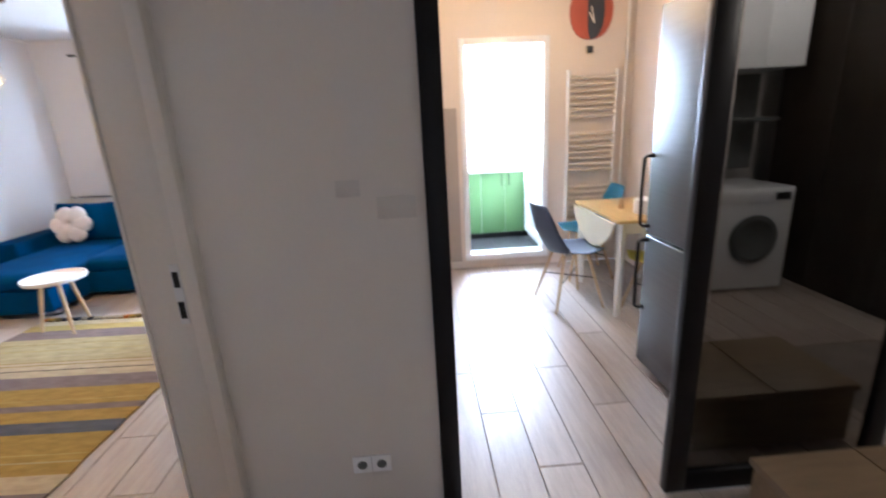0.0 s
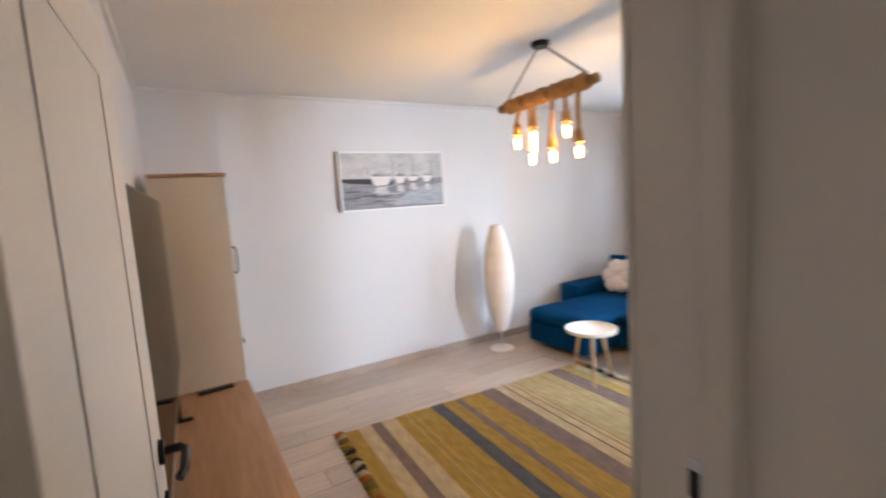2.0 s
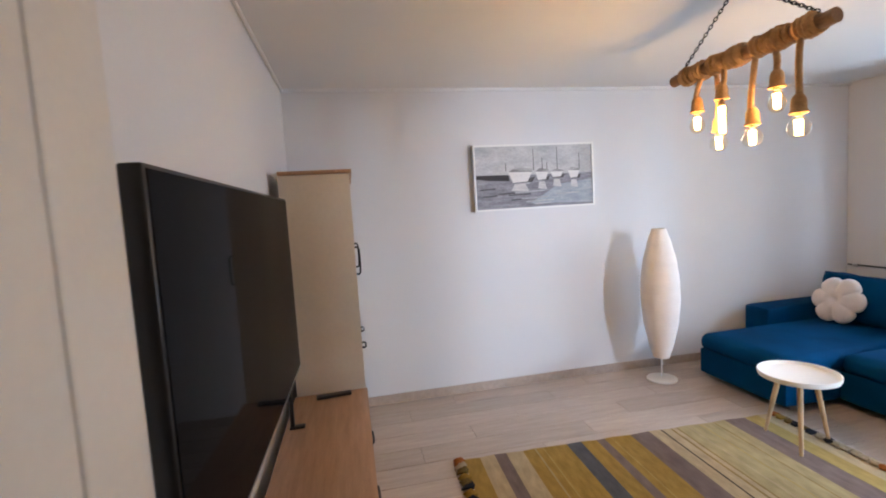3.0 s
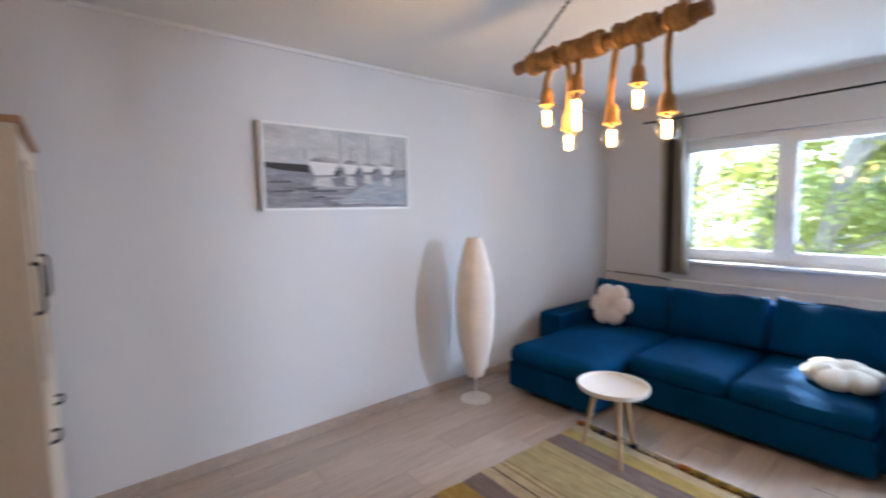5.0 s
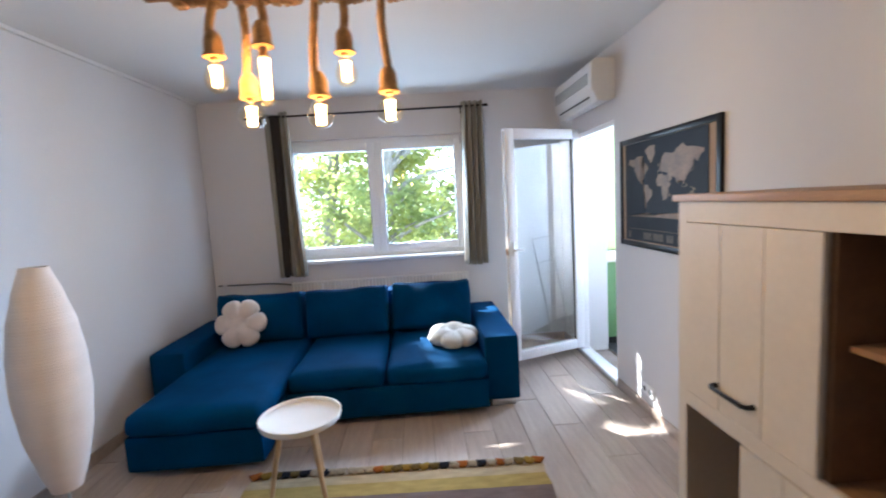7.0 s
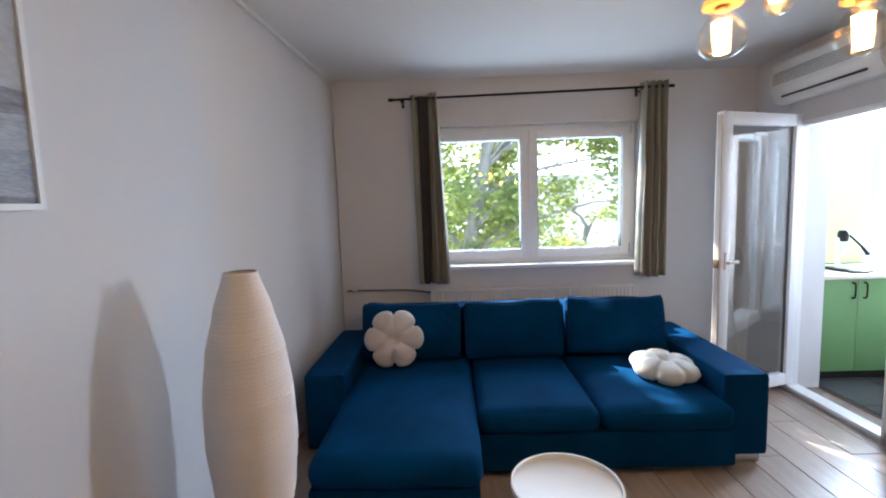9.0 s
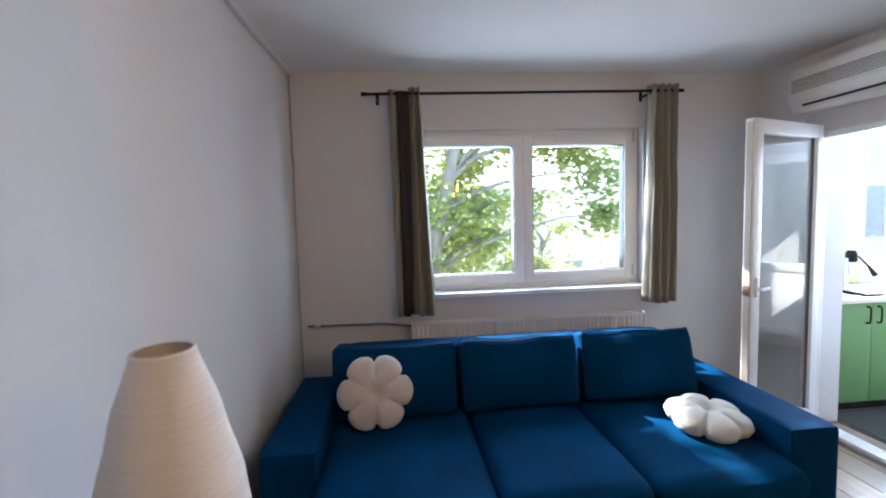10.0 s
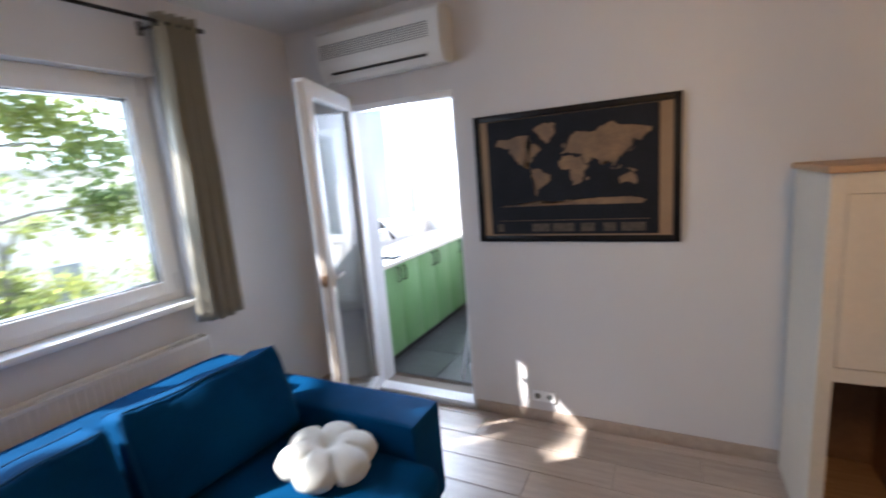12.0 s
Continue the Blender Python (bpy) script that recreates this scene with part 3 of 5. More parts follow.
def tv_bench():
    x0, x1, y0, y1 = -3.20, -1.56, 0.54, 0.95
    t = thing("tv_bench", ((x0 + x1) / 2, (y0 + y1) / 2, 0), "long low cream television bench with an oak top", "tv bench")
    part("top", box(x0, x1, y0, y1 + 0.015, 0.510, 0.537, 0.003), M["oak"], t, "oak-look top board")
    part("body", box(x0 + 0.01, x1 - 0.01, y0, y1 - 0.02, 0.06, 0.509), M["carcass"], t)
    part("plinth", box(x0 + 0.03, x1 - 0.03, y0 + 0.02, y1 - 0.06, 0.0, 0.06), M["carcass"], t)
    n = 3
    w = (x1 - x0 - 0.04) / n
    for k in range(n):
        a = x0 + 0.02 + k * w
        d = part("drawer", box(a + 0.003, a + w - 0.003, y1 - 0.02, y1, 0.08, 0.50, 0.003), M["carcass"], t)
        handle(d, (a + w / 2 - 0.07, y1, 0.36), (a + w / 2 + 0.07, y1, 0.36), (0, 0.024, 0))


def display_cabinet():
    x0, x1, y0, y1, h = -4.08, -3.215, 0.55, 0.955, 1.87
    t = thing("display_cabinet", ((x0 + x1) / 2, (y0 + y1) / 2, 0), "tall cream display cabinet with glazed doors and an oak top", "cabinet")
    part("top", box(x0 - 0.01, x1 + 0.012, y0, y1 + 0.015, h - 0.022, h, 0.003), M["oak"], t, "oak-look top board")
    part("side_panel", box(x1 - 0.02, x1, y0, y1, 0.0, h - 0.023, 0.001), M["carcass"], t)
    part("side_panel", box(x0, x0 + 0.02, y0, y1, 0.0, h - 0.023, 0.001), M["carcass"], t)
    part("back_panel", box(x0 + 0.02, x1 - 0.02, y0, y0 + 0.01, 0.03, h - 0.024), M["carcass"], t)
    for z in (0.06, 0.82, 1.15, 1.48, h - 0.045):
        part("shelf", box(x0 + 0.021, x1 - 0.021, y0 + 0.011, y1 - 0.03, z, z + 0.018), M["carcass"], t)
    mid = (x0 + x1) / 2
    for a, c, hx in ((x0 + 0.004, mid - 0.002, mid - 0.05), (mid + 0.002, x1 - 0.004, x1 - 0.05)):
        f = 0.07
        bm = boxes((a, a + f, y1 - 0.022, y1, 0.845, h - 0.05), (c - f, c, y1 - 0.022, y1, 0.845, h - 0.05), (a + f, c - f, y1 - 0.022, y1, h - 0.12, h - 0.05), (a + f, c - f, y1 - 0.022, y1, 0.845, 0.915), bevel=0.002)
        d = part("door", bm, M["carcass"], t, "cream framed glass door")
        g = part("pane", box(a + f - 0.005, c - f + 0.005, y1 - 0.014, y1 - 0.010, 0.91, h - 0.115), M["pane"], d, "clear glass pane")
        handle(d, (hx + 0.015, y1, 1.235), (hx + 0.015, y1, 1.40), (0, 0.025, 0))
        for z0, z1 in ((0.065, 0.84),):
            w = part("lower_door", box(a, c, y1 - 0.022, y1, z0, z1, 0.002), M["carcass"], t, "cream solid lower door")
            handle(w, ((a + c) / 2 - 0.06, y1, z1 - 0.10), ((a + c) / 2 + 0.06, y1, z1 - 0.10), (0, 0.024, 0))


def highboard():
    x0, x1, y0, y1, h = -1.0, -0.515, 2.01, 2.945, 1.505
    t = thing("highboard", ((x0 + x1) / 2, (y0 + y1) / 2, 0), "cream highboard with an oak top, plank doors and open brown compartments", "cabinet")
    w = M["carcass"]
    part("top", box(x0 - 0.018, x1, y0 - 0.012, y1 + 0.014, h - 0.026, h, 0.003), M["oak_y"], t, "oak-look top board")
    # side away from the window: its shade is painted by a darker carcass tone
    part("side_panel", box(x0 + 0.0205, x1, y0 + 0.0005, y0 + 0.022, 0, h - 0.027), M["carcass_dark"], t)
    part("side_panel", box(x0 + 0.0205, x1, y1 - 0.022, y1 - 0.0005, 0, h - 0.027), w, t)
    part("back_panel", box(x1 - 0.012, x1, y0 + 0.023, y1 - 0.023, 0.05, h - 0.028), M["brown_inside"], t)
    frame_rows = [(y0, y0 + 0.075, 0.0, h - 0.027), (y1 - 0.05, y1, 0.0, h - 0.027), (y0 + 0.075, y1 - 0.05, h - 0.10, h - 0.027), (y0 + 0.075, y1 - 0.05, 0.70, 0.755), (y0 + 0.075, y1 - 0.05, 0.03, 0.11)]
    bm = bmesh.new()
    for a, c, z0, z1 in frame_rows:
        box(x0, x0 + 0.02, a, c, z0, z1, 0.0012, 1, bm=bm)
    part("face_frame", bm, w, t)
    part("floor_panel", box(x0 + 0.021, x1 - 0.013, y0 + 0.023, y1 - 0.023, 0.71, 0.745), M["oak_y"], t, "oak-look inner floor")
    part("floor_panel", box(x0 + 0.021, x1 - 0.013, y0 + 0.023, y1 - 0.023, 0.06, 0.10), M["oak_y"], t, "oak-look inner floor")
    part("top_panel", box(x0 + 0.021, x1 - 0.013, y0 + 0.023, y1 - 0.023, h - 0.05, h - 0.028), M["brown_inside"], t)
    part("partition", box(x0 + 0.021, x1 - 0.013, 2.315, 2.335, 0.75, h - 0.05), M["brown_inside"], t)
    part("partition", box(x0 + 0.021, x1 - 0.013, 2.585, 2.605, 0.10, 0.71), M["brown_inside"], t)
    part("shelf", box(x0 + 0.06, x1 - 0.013, 2.038, 2.314, 1.10, 1.118, 0.002), M["oak_y"], t, "small oak shelf")
    part("inner_side", box(x0 + 0.021, x1 - 0.013, 2.033, 2.037, 0.75, h - 0.05), M["brown_inside"], t)
    for a, c, z0, z1, n, hz in ((2.325, 2.893, 0.76, 1.403, 3, 0.85), (2.087, 2.60, 0.113, 0.697, 3, 0.6)):
        d = part("door", box(x0 + 0.003, x0 + 0.012, a, c, z0, z1), w, t)
        step = (c - a) / n
        for k in range(n):
            part("plank", box(x0 - 0.005, x0 + 0.003, a + k * step + 0.0012, a + (k + 1) * step - 0.0012, z0, z1, 0.0012, 1), w, d)
        my = (a + c) / 2 + (0.02 if z0 > 0.5 else 0)
        handle(d, (x0 - 0.004, my - 0.085, hz), (x0 - 0.004, my + 0.085, hz), (-0.03, 0, 0), 0.0075)


def rug():
    t = thing("rug", (-2.25, 2.60, 0), "striped flat-woven rug in mustard, cream and mauve with coloured tassels", "rug", rz=-2.5)
    cols = {"m": (0.39, 0.255, 0.07), "o": (0.32, 0.225, 0.085), "c": (0.52, 0.41, 0.255), "p": (0.225, 0.17, 0.155), "b": (0.115, 0.12, 0.135), "y": (0.46, 0.34, 0.12), "k": (0.03, 0.027, 0.025), "l": (0.44, 0.36, 0.19)}
    mats = {k: material("rug_yarn_" + k, c, 0.95, vary=0.28, scale=9, fine=330, bump=0.7, spec=0.05, stretch=(1, 3, 1)) for k, c in cols.items()}
    rows = "m110 c100 p80 c115 m85 l9 m48 y7 m165 b105 m110 p60 m48 y7 m138 p148 c85 k11 c62 o16 c30 o12 l76 c8 l92 y8 l100 o9 l90 p160 y110 c90".split()
    total = sum(float(r[1:]) for r in rows)
    y, w = -1.11, 0.835
    k = 2.22 / total
    for r in rows:
        h = float(r[1:]) * k
        b = bmesh.new()
        n = 24
        for side in (0, 1):
            for i in range(n + 1):
                x = -w + 2 * w * i / n
                yy = y + side * h
                edge = 0.006 * math.sin(yy * 23) if i in (0, n) else 0.0
                b.verts.new((x + edge, yy, 0.009 + 0.0022 * noise.noise(Vector((x * 3, yy * 3, 0)))))
        b.verts.ensure_lookup_table()
        for i in range(n):
            b.faces.new((b.verts[i], b.verts[i + 1], b.verts[n + 2 + i], b.verts[n + 1 + i]))
        ext = bmesh.ops.extrude_face_region(b, geom=b.faces[:])
        for v in ext["geom"]:
            if isinstance(v, bmesh.types.BMVert):
                v.co.z = 0.0015
        b.transform(root(t).matrix_basis)
        part("stripe", b, mats[r[0]], t, "", 50)
        y += h
    tuft_cols = ((0.40, 0.14, 0.035), (0.03, 0.033, 0.045), (0.36, 0.23, 0.05), (0.50, 0.42, 0.30), (0.20, 0.14, 0.05))
    tuft = [material("tassel_yarn", c, 0.95, vary=0.4, scale=60, fine=300, bump=0.9, spec=0.05) for c in tuft_cols]
    tassel = []
    for m in tuft:
        b = bmesh.new()
        for q in range(5):
            o = (q - 2) * 0.011
            tube([(o * 0.5, 0, 0.012), (o, 0.02, 0.022), (o * 1.25, 0.045, 0.016), (o * 1.5, 0.066, 0.006)], [0.006, 0.010, 0.009, 0.004], 6, bm=b)
        tassel.append(mesh_of("tassel", b, m, 60))
    r = random.Random(8)
    for side, yy in ((1, 1.11), (-1, -1.11)):
        n = 31
        for i in range(n):
            ob = new("tassel", tassel[(i * 2 + (i // 3)) % 5 if r.random() < 0.75 else r.randrange(5)])
            ob.parent = t
            ob.matrix_basis = pose(-w + 0.03 + (2 * w - 0.06) * i / (n - 1), yy, 0, 0, 0, (0 if side > 0 else 180) + r.uniform(-28, 28))


def painting():
    x, y0, y1, z0, z1 = -4.133, 1.988, 3.097, 1.564, 2.121
    t = thing("painting", (-4.15, (y0 + y1) / 2, z0), "grey canvas painting of moored sailing boats in a thin white frame", "painting")
    f = 0.016
    part("picture_frame", boxes((x - 0.03, x + 0.004, y0, y0 + f, z0, z1), (x - 0.03, x + 0.004, y1 - f, y1, z0, z1), (x - 0.03, x + 0.004, y0 + f, y1 - f, z0, z0 + f), (x - 0.03, x + 0.004, y0 + f, y1 - f, z1 - f, z1)), M["white_metal"], t, "thin white frame")

    def sheet(name, pts, d, col, var=0.25, label="", tint=None):
        b = bmesh.new()
        b.faces.new([b.verts.new((x + d, y0 + f + (y1 - y0 - 2 * f) * u, z0 + f + (z1 - z0 - 2 * f) * w)) for u, w in pts])
        part(name, b, material("oil_paint", col, 0.7, vary=var, scale=9, fine=60, bump=0.5, tint=tint, stretch=(1, 0.8, 4)), t, label, 0)
    part("canvas", box(x - 0.028, x - 0.004, y0 + f, y1 - f, z0 + f, z1 - f), material("painted_sky", (0.38, 0.38, 0.39), 0.7, vary=0.2, scale=5, fine=40, bump=0.4, tint=(0.55, 0.54, 0.54), stretch=(1, 1, 2)), t, "canvas with a pale grey painted sky")
    sheet("water", ((0, 0), (1, 0), (1, 0.53), (0, 0.53)), -0.0034, (0.15, 0.145, 0.165), 0.5, "streaky grey-blue painted water", (0.31, 0.31, 0.34))
    sheet("water", ((0.45, 0.06), (1, 0.03), (1, 0.42), (0.7, 0.36)), -0.0031, (0.27, 0.30, 0.35), 0.4, "", (0.40, 0.42, 0.45))
    sheet("shore", ((0, 0.49), (0.10, 0.46), (0.28, 0.44), (0.27, 0.54), (0, 0.55)), -0.0028, (0.045, 0.035, 0.035), 0.4, "dark painted shore")
    for k in range(12):
        r = random.Random(40 + k)
        u, w, l = r.uniform(0, 0.75), r.uniform(0.03, 0.42), r.uniform(0.1, 0.3)
        sheet("brush_stroke", ((u, w), (u + l, w + 0.01), (u + l, w + 0.035), (u, w + 0.02)), -0.0029 + k * 0.00003, (0.11, 0.10, 0.115) if k % 2 else (0.48, 0.48, 0.50), 0.4)
    for u, w, width, hgt in ((0.27, 0.44, 0.20, 0.19), (0.50, 0.46, 0.11, 0.15), (0.63, 0.49, 0.11, 0.10), (0.785, 0.47, 0.10, 0.14)):
        sheet("boat_hull", ((u + 0.18 * width, w - hgt * 0.15), (u + 0.8 * width, w - hgt * 0.10), (u + width, w + hgt * 0.7), (u, w + hgt * 0.75)), -0.0022, (0.72, 0.70, 0.68), 0.15, "white painted boat hull")
        sheet("boat_deck", ((u, w + hgt * 0.76), (u + width, w + hgt * 0.71), (u + width * 1.05, w + hgt * 0.98), (u + width * 0.3, w + hgt * 1.15)), -0.0021, (0.13, 0.12, 0.12), 0.6, "", (0.45, 0.44, 0.44))
        sheet("boat_shadow", ((u - 0.01, w - 0.02), (u + width, w - 0.03), (u + width * 1.15, w + hgt * 0.3), (u + width * 0.9, w + hgt * 0.2), (u + width * 0.5, w - 0.01)), -0.00225, (0.10, 0.09, 0.09), 0.4)
        sheet("boat_reflection", ((u + 0.02, w - 0.16), (u + width * 0.85, w - 0.18), (u + width * 0.7, w - 0.05), (u + width * 0.25, w - 0.05)), -0.0024, (0.60, 0.58, 0.58), 0.3)
    for u, w in ((0.485, 0.95), (0.69, 0.97), (0.885, 0.86), (0.56, 0.80), (0.25, 0.74), (0.60, 0.72)):
        sheet("mast", ((u - 0.003, 0.60), (u + 0.004, 0.60), (u + 0.003, w), (u - 0.002, w)), -0.0019, (0.14, 0.13, 0.13), 0.5)


def world_map():
    x, y0, y1, z0, z1 = XE - 0.022, 3.395, 4.475, 1.146, 1.878
    t = thing("framed_map", (XE, (y0 + y1) / 2, z0), "black framed world map with golden continents hanging on the wall", "picture")
    f = 0.036
    part("picture_frame", boxes((x, XE - 0.0005, y0, y0 + f, z0, z1), (x, XE - 0.0005, y1 - f, y1, z0, z1), (x, XE - 0.0005, y0 + f, y1 - f, z0, z0 + f), (x, XE - 0.0005, y0 + f, y1 - f, z1 - f, z1), bevel=0.003), M["black"], t, "black wooden frame")
    part("backing", box(XE - 0.012, XE - 0.001, y0 + f, y1 - f, z0 + f, z1 - f), M["kraft"], t, "kraft coloured backing board")
    a0, a1, b0, b1 = y1 - f - 0.045, y0 + f + 0.062, z0 + f + 0.008, z1 - f - 0.002
    part("map_sheet", box(XE - 0.0155, XE - 0.0125, a1, a0, b0, b1), M["map_black"], t, "black printed map sheet")
    lands = (
        ((-165, 62), (-160, 70), (-128, 70), (-110, 73), (-84, 72), (-80, 66), (-94, 60), (-82, 54), (-76, 62), (-64, 58), (-56, 52), (-66, 44), (-76, 36), (-81, 26), (-90, 30), (-97, 25), (-90, 18), (-83, 10), (-96, 16), (-106, 23), (-117, 33), (-124, 44), (-132, 56), (-150, 60)),
        ((-72, 78), (-50, 83), (-22, 82), (-22, 72), (-42, 60), (-52, 66)),
        ((-80, 8), (-70, 12), (-60, 8), (-50, 0), (-35, -7), (-40, -22), (-53, -33), (-64, -41), (-69, -54), (-74, -50), (-71, -30), (-71, -18), (-80, -5)),
        ((-10, 37), (-9, 44), (-2, 48), (8, 54), (6, 60), (15, 69), (30, 71), (60, 69), (72, 73), (100, 78), (120, 73), (150, 72), (178, 68), (178, 64), (162, 60), (156, 52), (142, 58), (136, 54), (140, 46), (128, 38), (122, 30), (116, 23), (107, 18), (106, 10), (101, 3), (98, 14), (91, 22), (80, 14), (77, 8), (73, 19), (66, 25), (56, 26), (58, 20), (45, 13), (36, 28), (36, 36), (27, 37), (22, 37), (14, 41), (3, 43)),
        ((-17, 21), (-6, 35), (10, 37), (20, 31), (33, 31), (43, 12), (51, 11), (40, -4), (40, -15), (34, -25), (27, -34), (18, -34), (12, -17), (9, 2), (-8, 5), (-17, 14)),
        ((114, -23), (122, -17), (131, -12), (137, -15), (142, -11), (153, -27), (148, -38), (138, -34), (130, -31), (116, -35)),
        ((-165, -79), (-130, -74), (-90, -72), (-62, -66), (-60, -76), (-20, -73), (0, -68), (50, -65), (85, -65), (120, -64), (155, -67), (168, -74), (160, -79)),
        ((96, 5), (104, -2), (106, -6), (100, -1)),
        ((109, 1), (117, 6), (118, 0), (114, -4)),
        ((131, -1), (141, -3), (150, -9), (139, -8)),
        ((44, -16), (50, -15), (47, -25), (43, -22)),
        ((131, 33), (140, 36), (145, 44), (140, 40)),
        ((-6, 50), (1, 52), (-3, 58), (-6, 55)),
    )
    for k, pts in enumerate(lands):
        b = bmesh.new()
        ring = [((lon + 180) * 0.95 / 360 + 0.015, 0.532 + 0.0036 * lat + 0.00006 * max(0, lat - 40) ** 2) for lon, lat in pts]
        b.faces.new([b.verts.new((XE - 0.0163 - 0.0001 * k, a0 + (a1 - a0) * u, b0 + (b1 - b0) * w)) for u, w in ring])
        bmesh.ops.triangulate(b, faces=b.faces[:])
        bmesh.ops.subdivide_edges(b, edges=b.edges[:], cuts=3)
        for v in b.verts:
            if v.is_boundary:
                v.co.y += 0.010 * noise.noise(v.co * 60)
                v.co.z += 0.010 * noise.noise(v.co * 60 + Vector((9, 0, 0)))
        part("land", b, M["map_gold"], t, "golden continent", 0)
    faded = material("faded_legend", (0.11, 0.08, 0.055), 0.6, vary=0.5, scale=40)
    for u0, u1 in ((0.04, 0.08), (0.27, 0.38), (0.40, 0.53), (0.57, 0.65), (0.70, 0.77), (0.80, 0.93)):
        part("legend", box(XE - 0.0166, XE - 0.0156, a0 + (a1 - a0) * u1, a0 + (a1 - a0) * u0, b0 + 0.015, b0 + 0.06), faded, t, "faded printed legend")
    b = boxes((XE - 0.0167, XE - 0.0156, a0 + (a1 - a0) * 0.95, a0 + (a1 - a0) * 0.05, b0 + 0.078, b0 + 0.080))
    part("rule_line", b, M["map_gold"], t, "thin printed line")


def window():
    t = tagged(new("window_1"), "white two-sash plastic window with a sill", "window", kind="structure")
    t.matrix_basis = pose((WX0 + WX1) / 2, YN + 0.12, WZ0)
    p, y0, y1 = M["pvc"], YN + 0.085, YN + 0.155
    o = 0.055
    part("window_frame", boxes((WX0, WX0 + o, y0, y1, WZ0, WZ1), (WX1 - o, WX1, y0, y1, WZ0, WZ1), (WX0 + o, WX1 - o, y0, y1, WZ0, WZ0 + o), (WX0 + o, WX1 - o, y0, y1, WZ1 - o, WZ1), bevel=0.004), p, t)
    mid = (WX0 + WX1) / 2
    s = 0.072
    for a, c in ((WX0 + o - 0.012, mid - 0.001), (mid + 0.001, WX1 - o + 0.012)):
        za, zb = WZ0 + o - 0.012, WZ1 - o + 0.012
        ya, yb = y0 - 0.016, y1 - 0.012
        sash = part("sash", boxes((a, a + s, ya, yb, za, zb), (c - s, c, ya, yb, za, zb), (a + s, c - s, ya, yb, za, za + s), (a + s, c - s, ya, yb, zb - s, zb), bevel=0.005), p, t)
        part("gasket", boxes((a + s, a + s + 0.006, ya + 0.012, yb, za + s, zb - s), (c - s - 0.006, c - s, ya + 0.012, yb, za + s, zb - s), (a + s + 0.006, c - s - 0.006, ya + 0.012, yb, za + s, za + s + 0.006), (a + s + 0.006, c - s - 0.006, ya + 0.012, yb, zb - s - 0.006, zb - s)), M["black_plastic"], sash, "thin dark gasket")
        g = part("pane", box(a + s, c - s, ya + 0.03, ya + 0.036, za + s, zb - s), M["pane"], sash, "clear glass pane")
        g.visible_shadow = False
    part("handle", boxes((mid + 0.022, mid + 0.044, y0 - 0.028, y0 - 0.016, 1.52, 1.60), (mid + 0.026, mid + 0.040, y0 - 0.052, y0 - 0.04, 1.44, 1.575), (mid + 0.027, mid + 0.039, y0 - 0.045, y0 - 0.02, 1.555, 1.575), bevel=0.003), p, t, "white window handle")
    for z in (1.06, 2.10):
        part("hinge", tube([(WX1 - 0.048, y0 - 0.02, z), (WX1 - 0.048, y0 - 0.02, z + 0.09)], 0.008, 10), M["silver"], t, "grey hinge cover")
    part("window_sill", box(WX0 - 0.03, WX1 + 0.03, YN - 0.065, YN + 0.084, WZ0 - 0.032, WZ0 + 0.002, 0.006), M["pvc"], t, "white sill board")


def radiator():
    x0, x1, y0, y1, z0, z1 = -3.28, -1.52, YN - 0.12, YN - 0.03, 0.22, 0.80
    t = thing("radiator", ((x0 + x1) / 2, (y0 + y1) / 2, z0), "white ribbed panel radiator below the window sill", "radiator")
    n = 52
    b = bmesh.new()
    w = (x1 - x0) / n
    prof = []
    for i in range(n):
        for u, d in ((0.0, 0), (0.25, 0), (0.4, 0.012), (0.75, 0.012), (0.9, 0)):
            prof.append((x0 + (i + u) * w, y0 + d))
    prof.append((x1, y0))
    low, high = [b.verts.new((x, y, z0)) for x, y in prof], [b.verts.new((x, y, z1 - 0.012)) for x, y in prof]
    for i in range(len(prof) - 1):
        b.faces.new((low[i], low[i + 1], high[i + 1], high[i]))
    part("front_panel", b, M["white_metal"], t, "", 20)
    part("body", box(x0, x1, y0 + 0.02, y1, z0, z1 - 0.013), M["white_metal"], t)
    part("top_grille", boxes((x0 - 0.004, x1 + 0.004, y0 - 0.004, y0 + 0.012, z1 - 0.016, z1), (x0 - 0.004, x1 + 0.004, y1 - 0.012, y1, z1 - 0.016, z1), *[(x0 + 0.03 * k, x0 + 0.03 * k + 0.008, y0 + 0.012, y1 - 0.012, z1 - 0.012, z1 - 0.004) for k in range(58)]), M["white_metal"], t, "slotted top grille")
    part("side_cover", box(x1, x1 + 0.006, y0, y1, z0, z1 - 0.002), M["white_metal"], t)
    part("side_cover", box(x0 - 0.006, x0, y0, y1, z0, z1 - 0.002), M["white_metal"], t)
    pipe = part("supply_pipe", tube([(x0, YN - 0.06, 0.775), (-3.4, YN - 0.06, 0.795), (-3.5, YN - 0.06, 0.805), (-4.02, YN - 0.06, 0.812)], 0.008, 8), M["shelf_grey"], t, "thin dark heating pipe")
    part("valve", tube([(-3.93, YN - 0.06, 0.811), (-3.97, YN - 0.06, 0.811)], 0.017, 10), M["silver"], pipe, "small brass-grey valve")


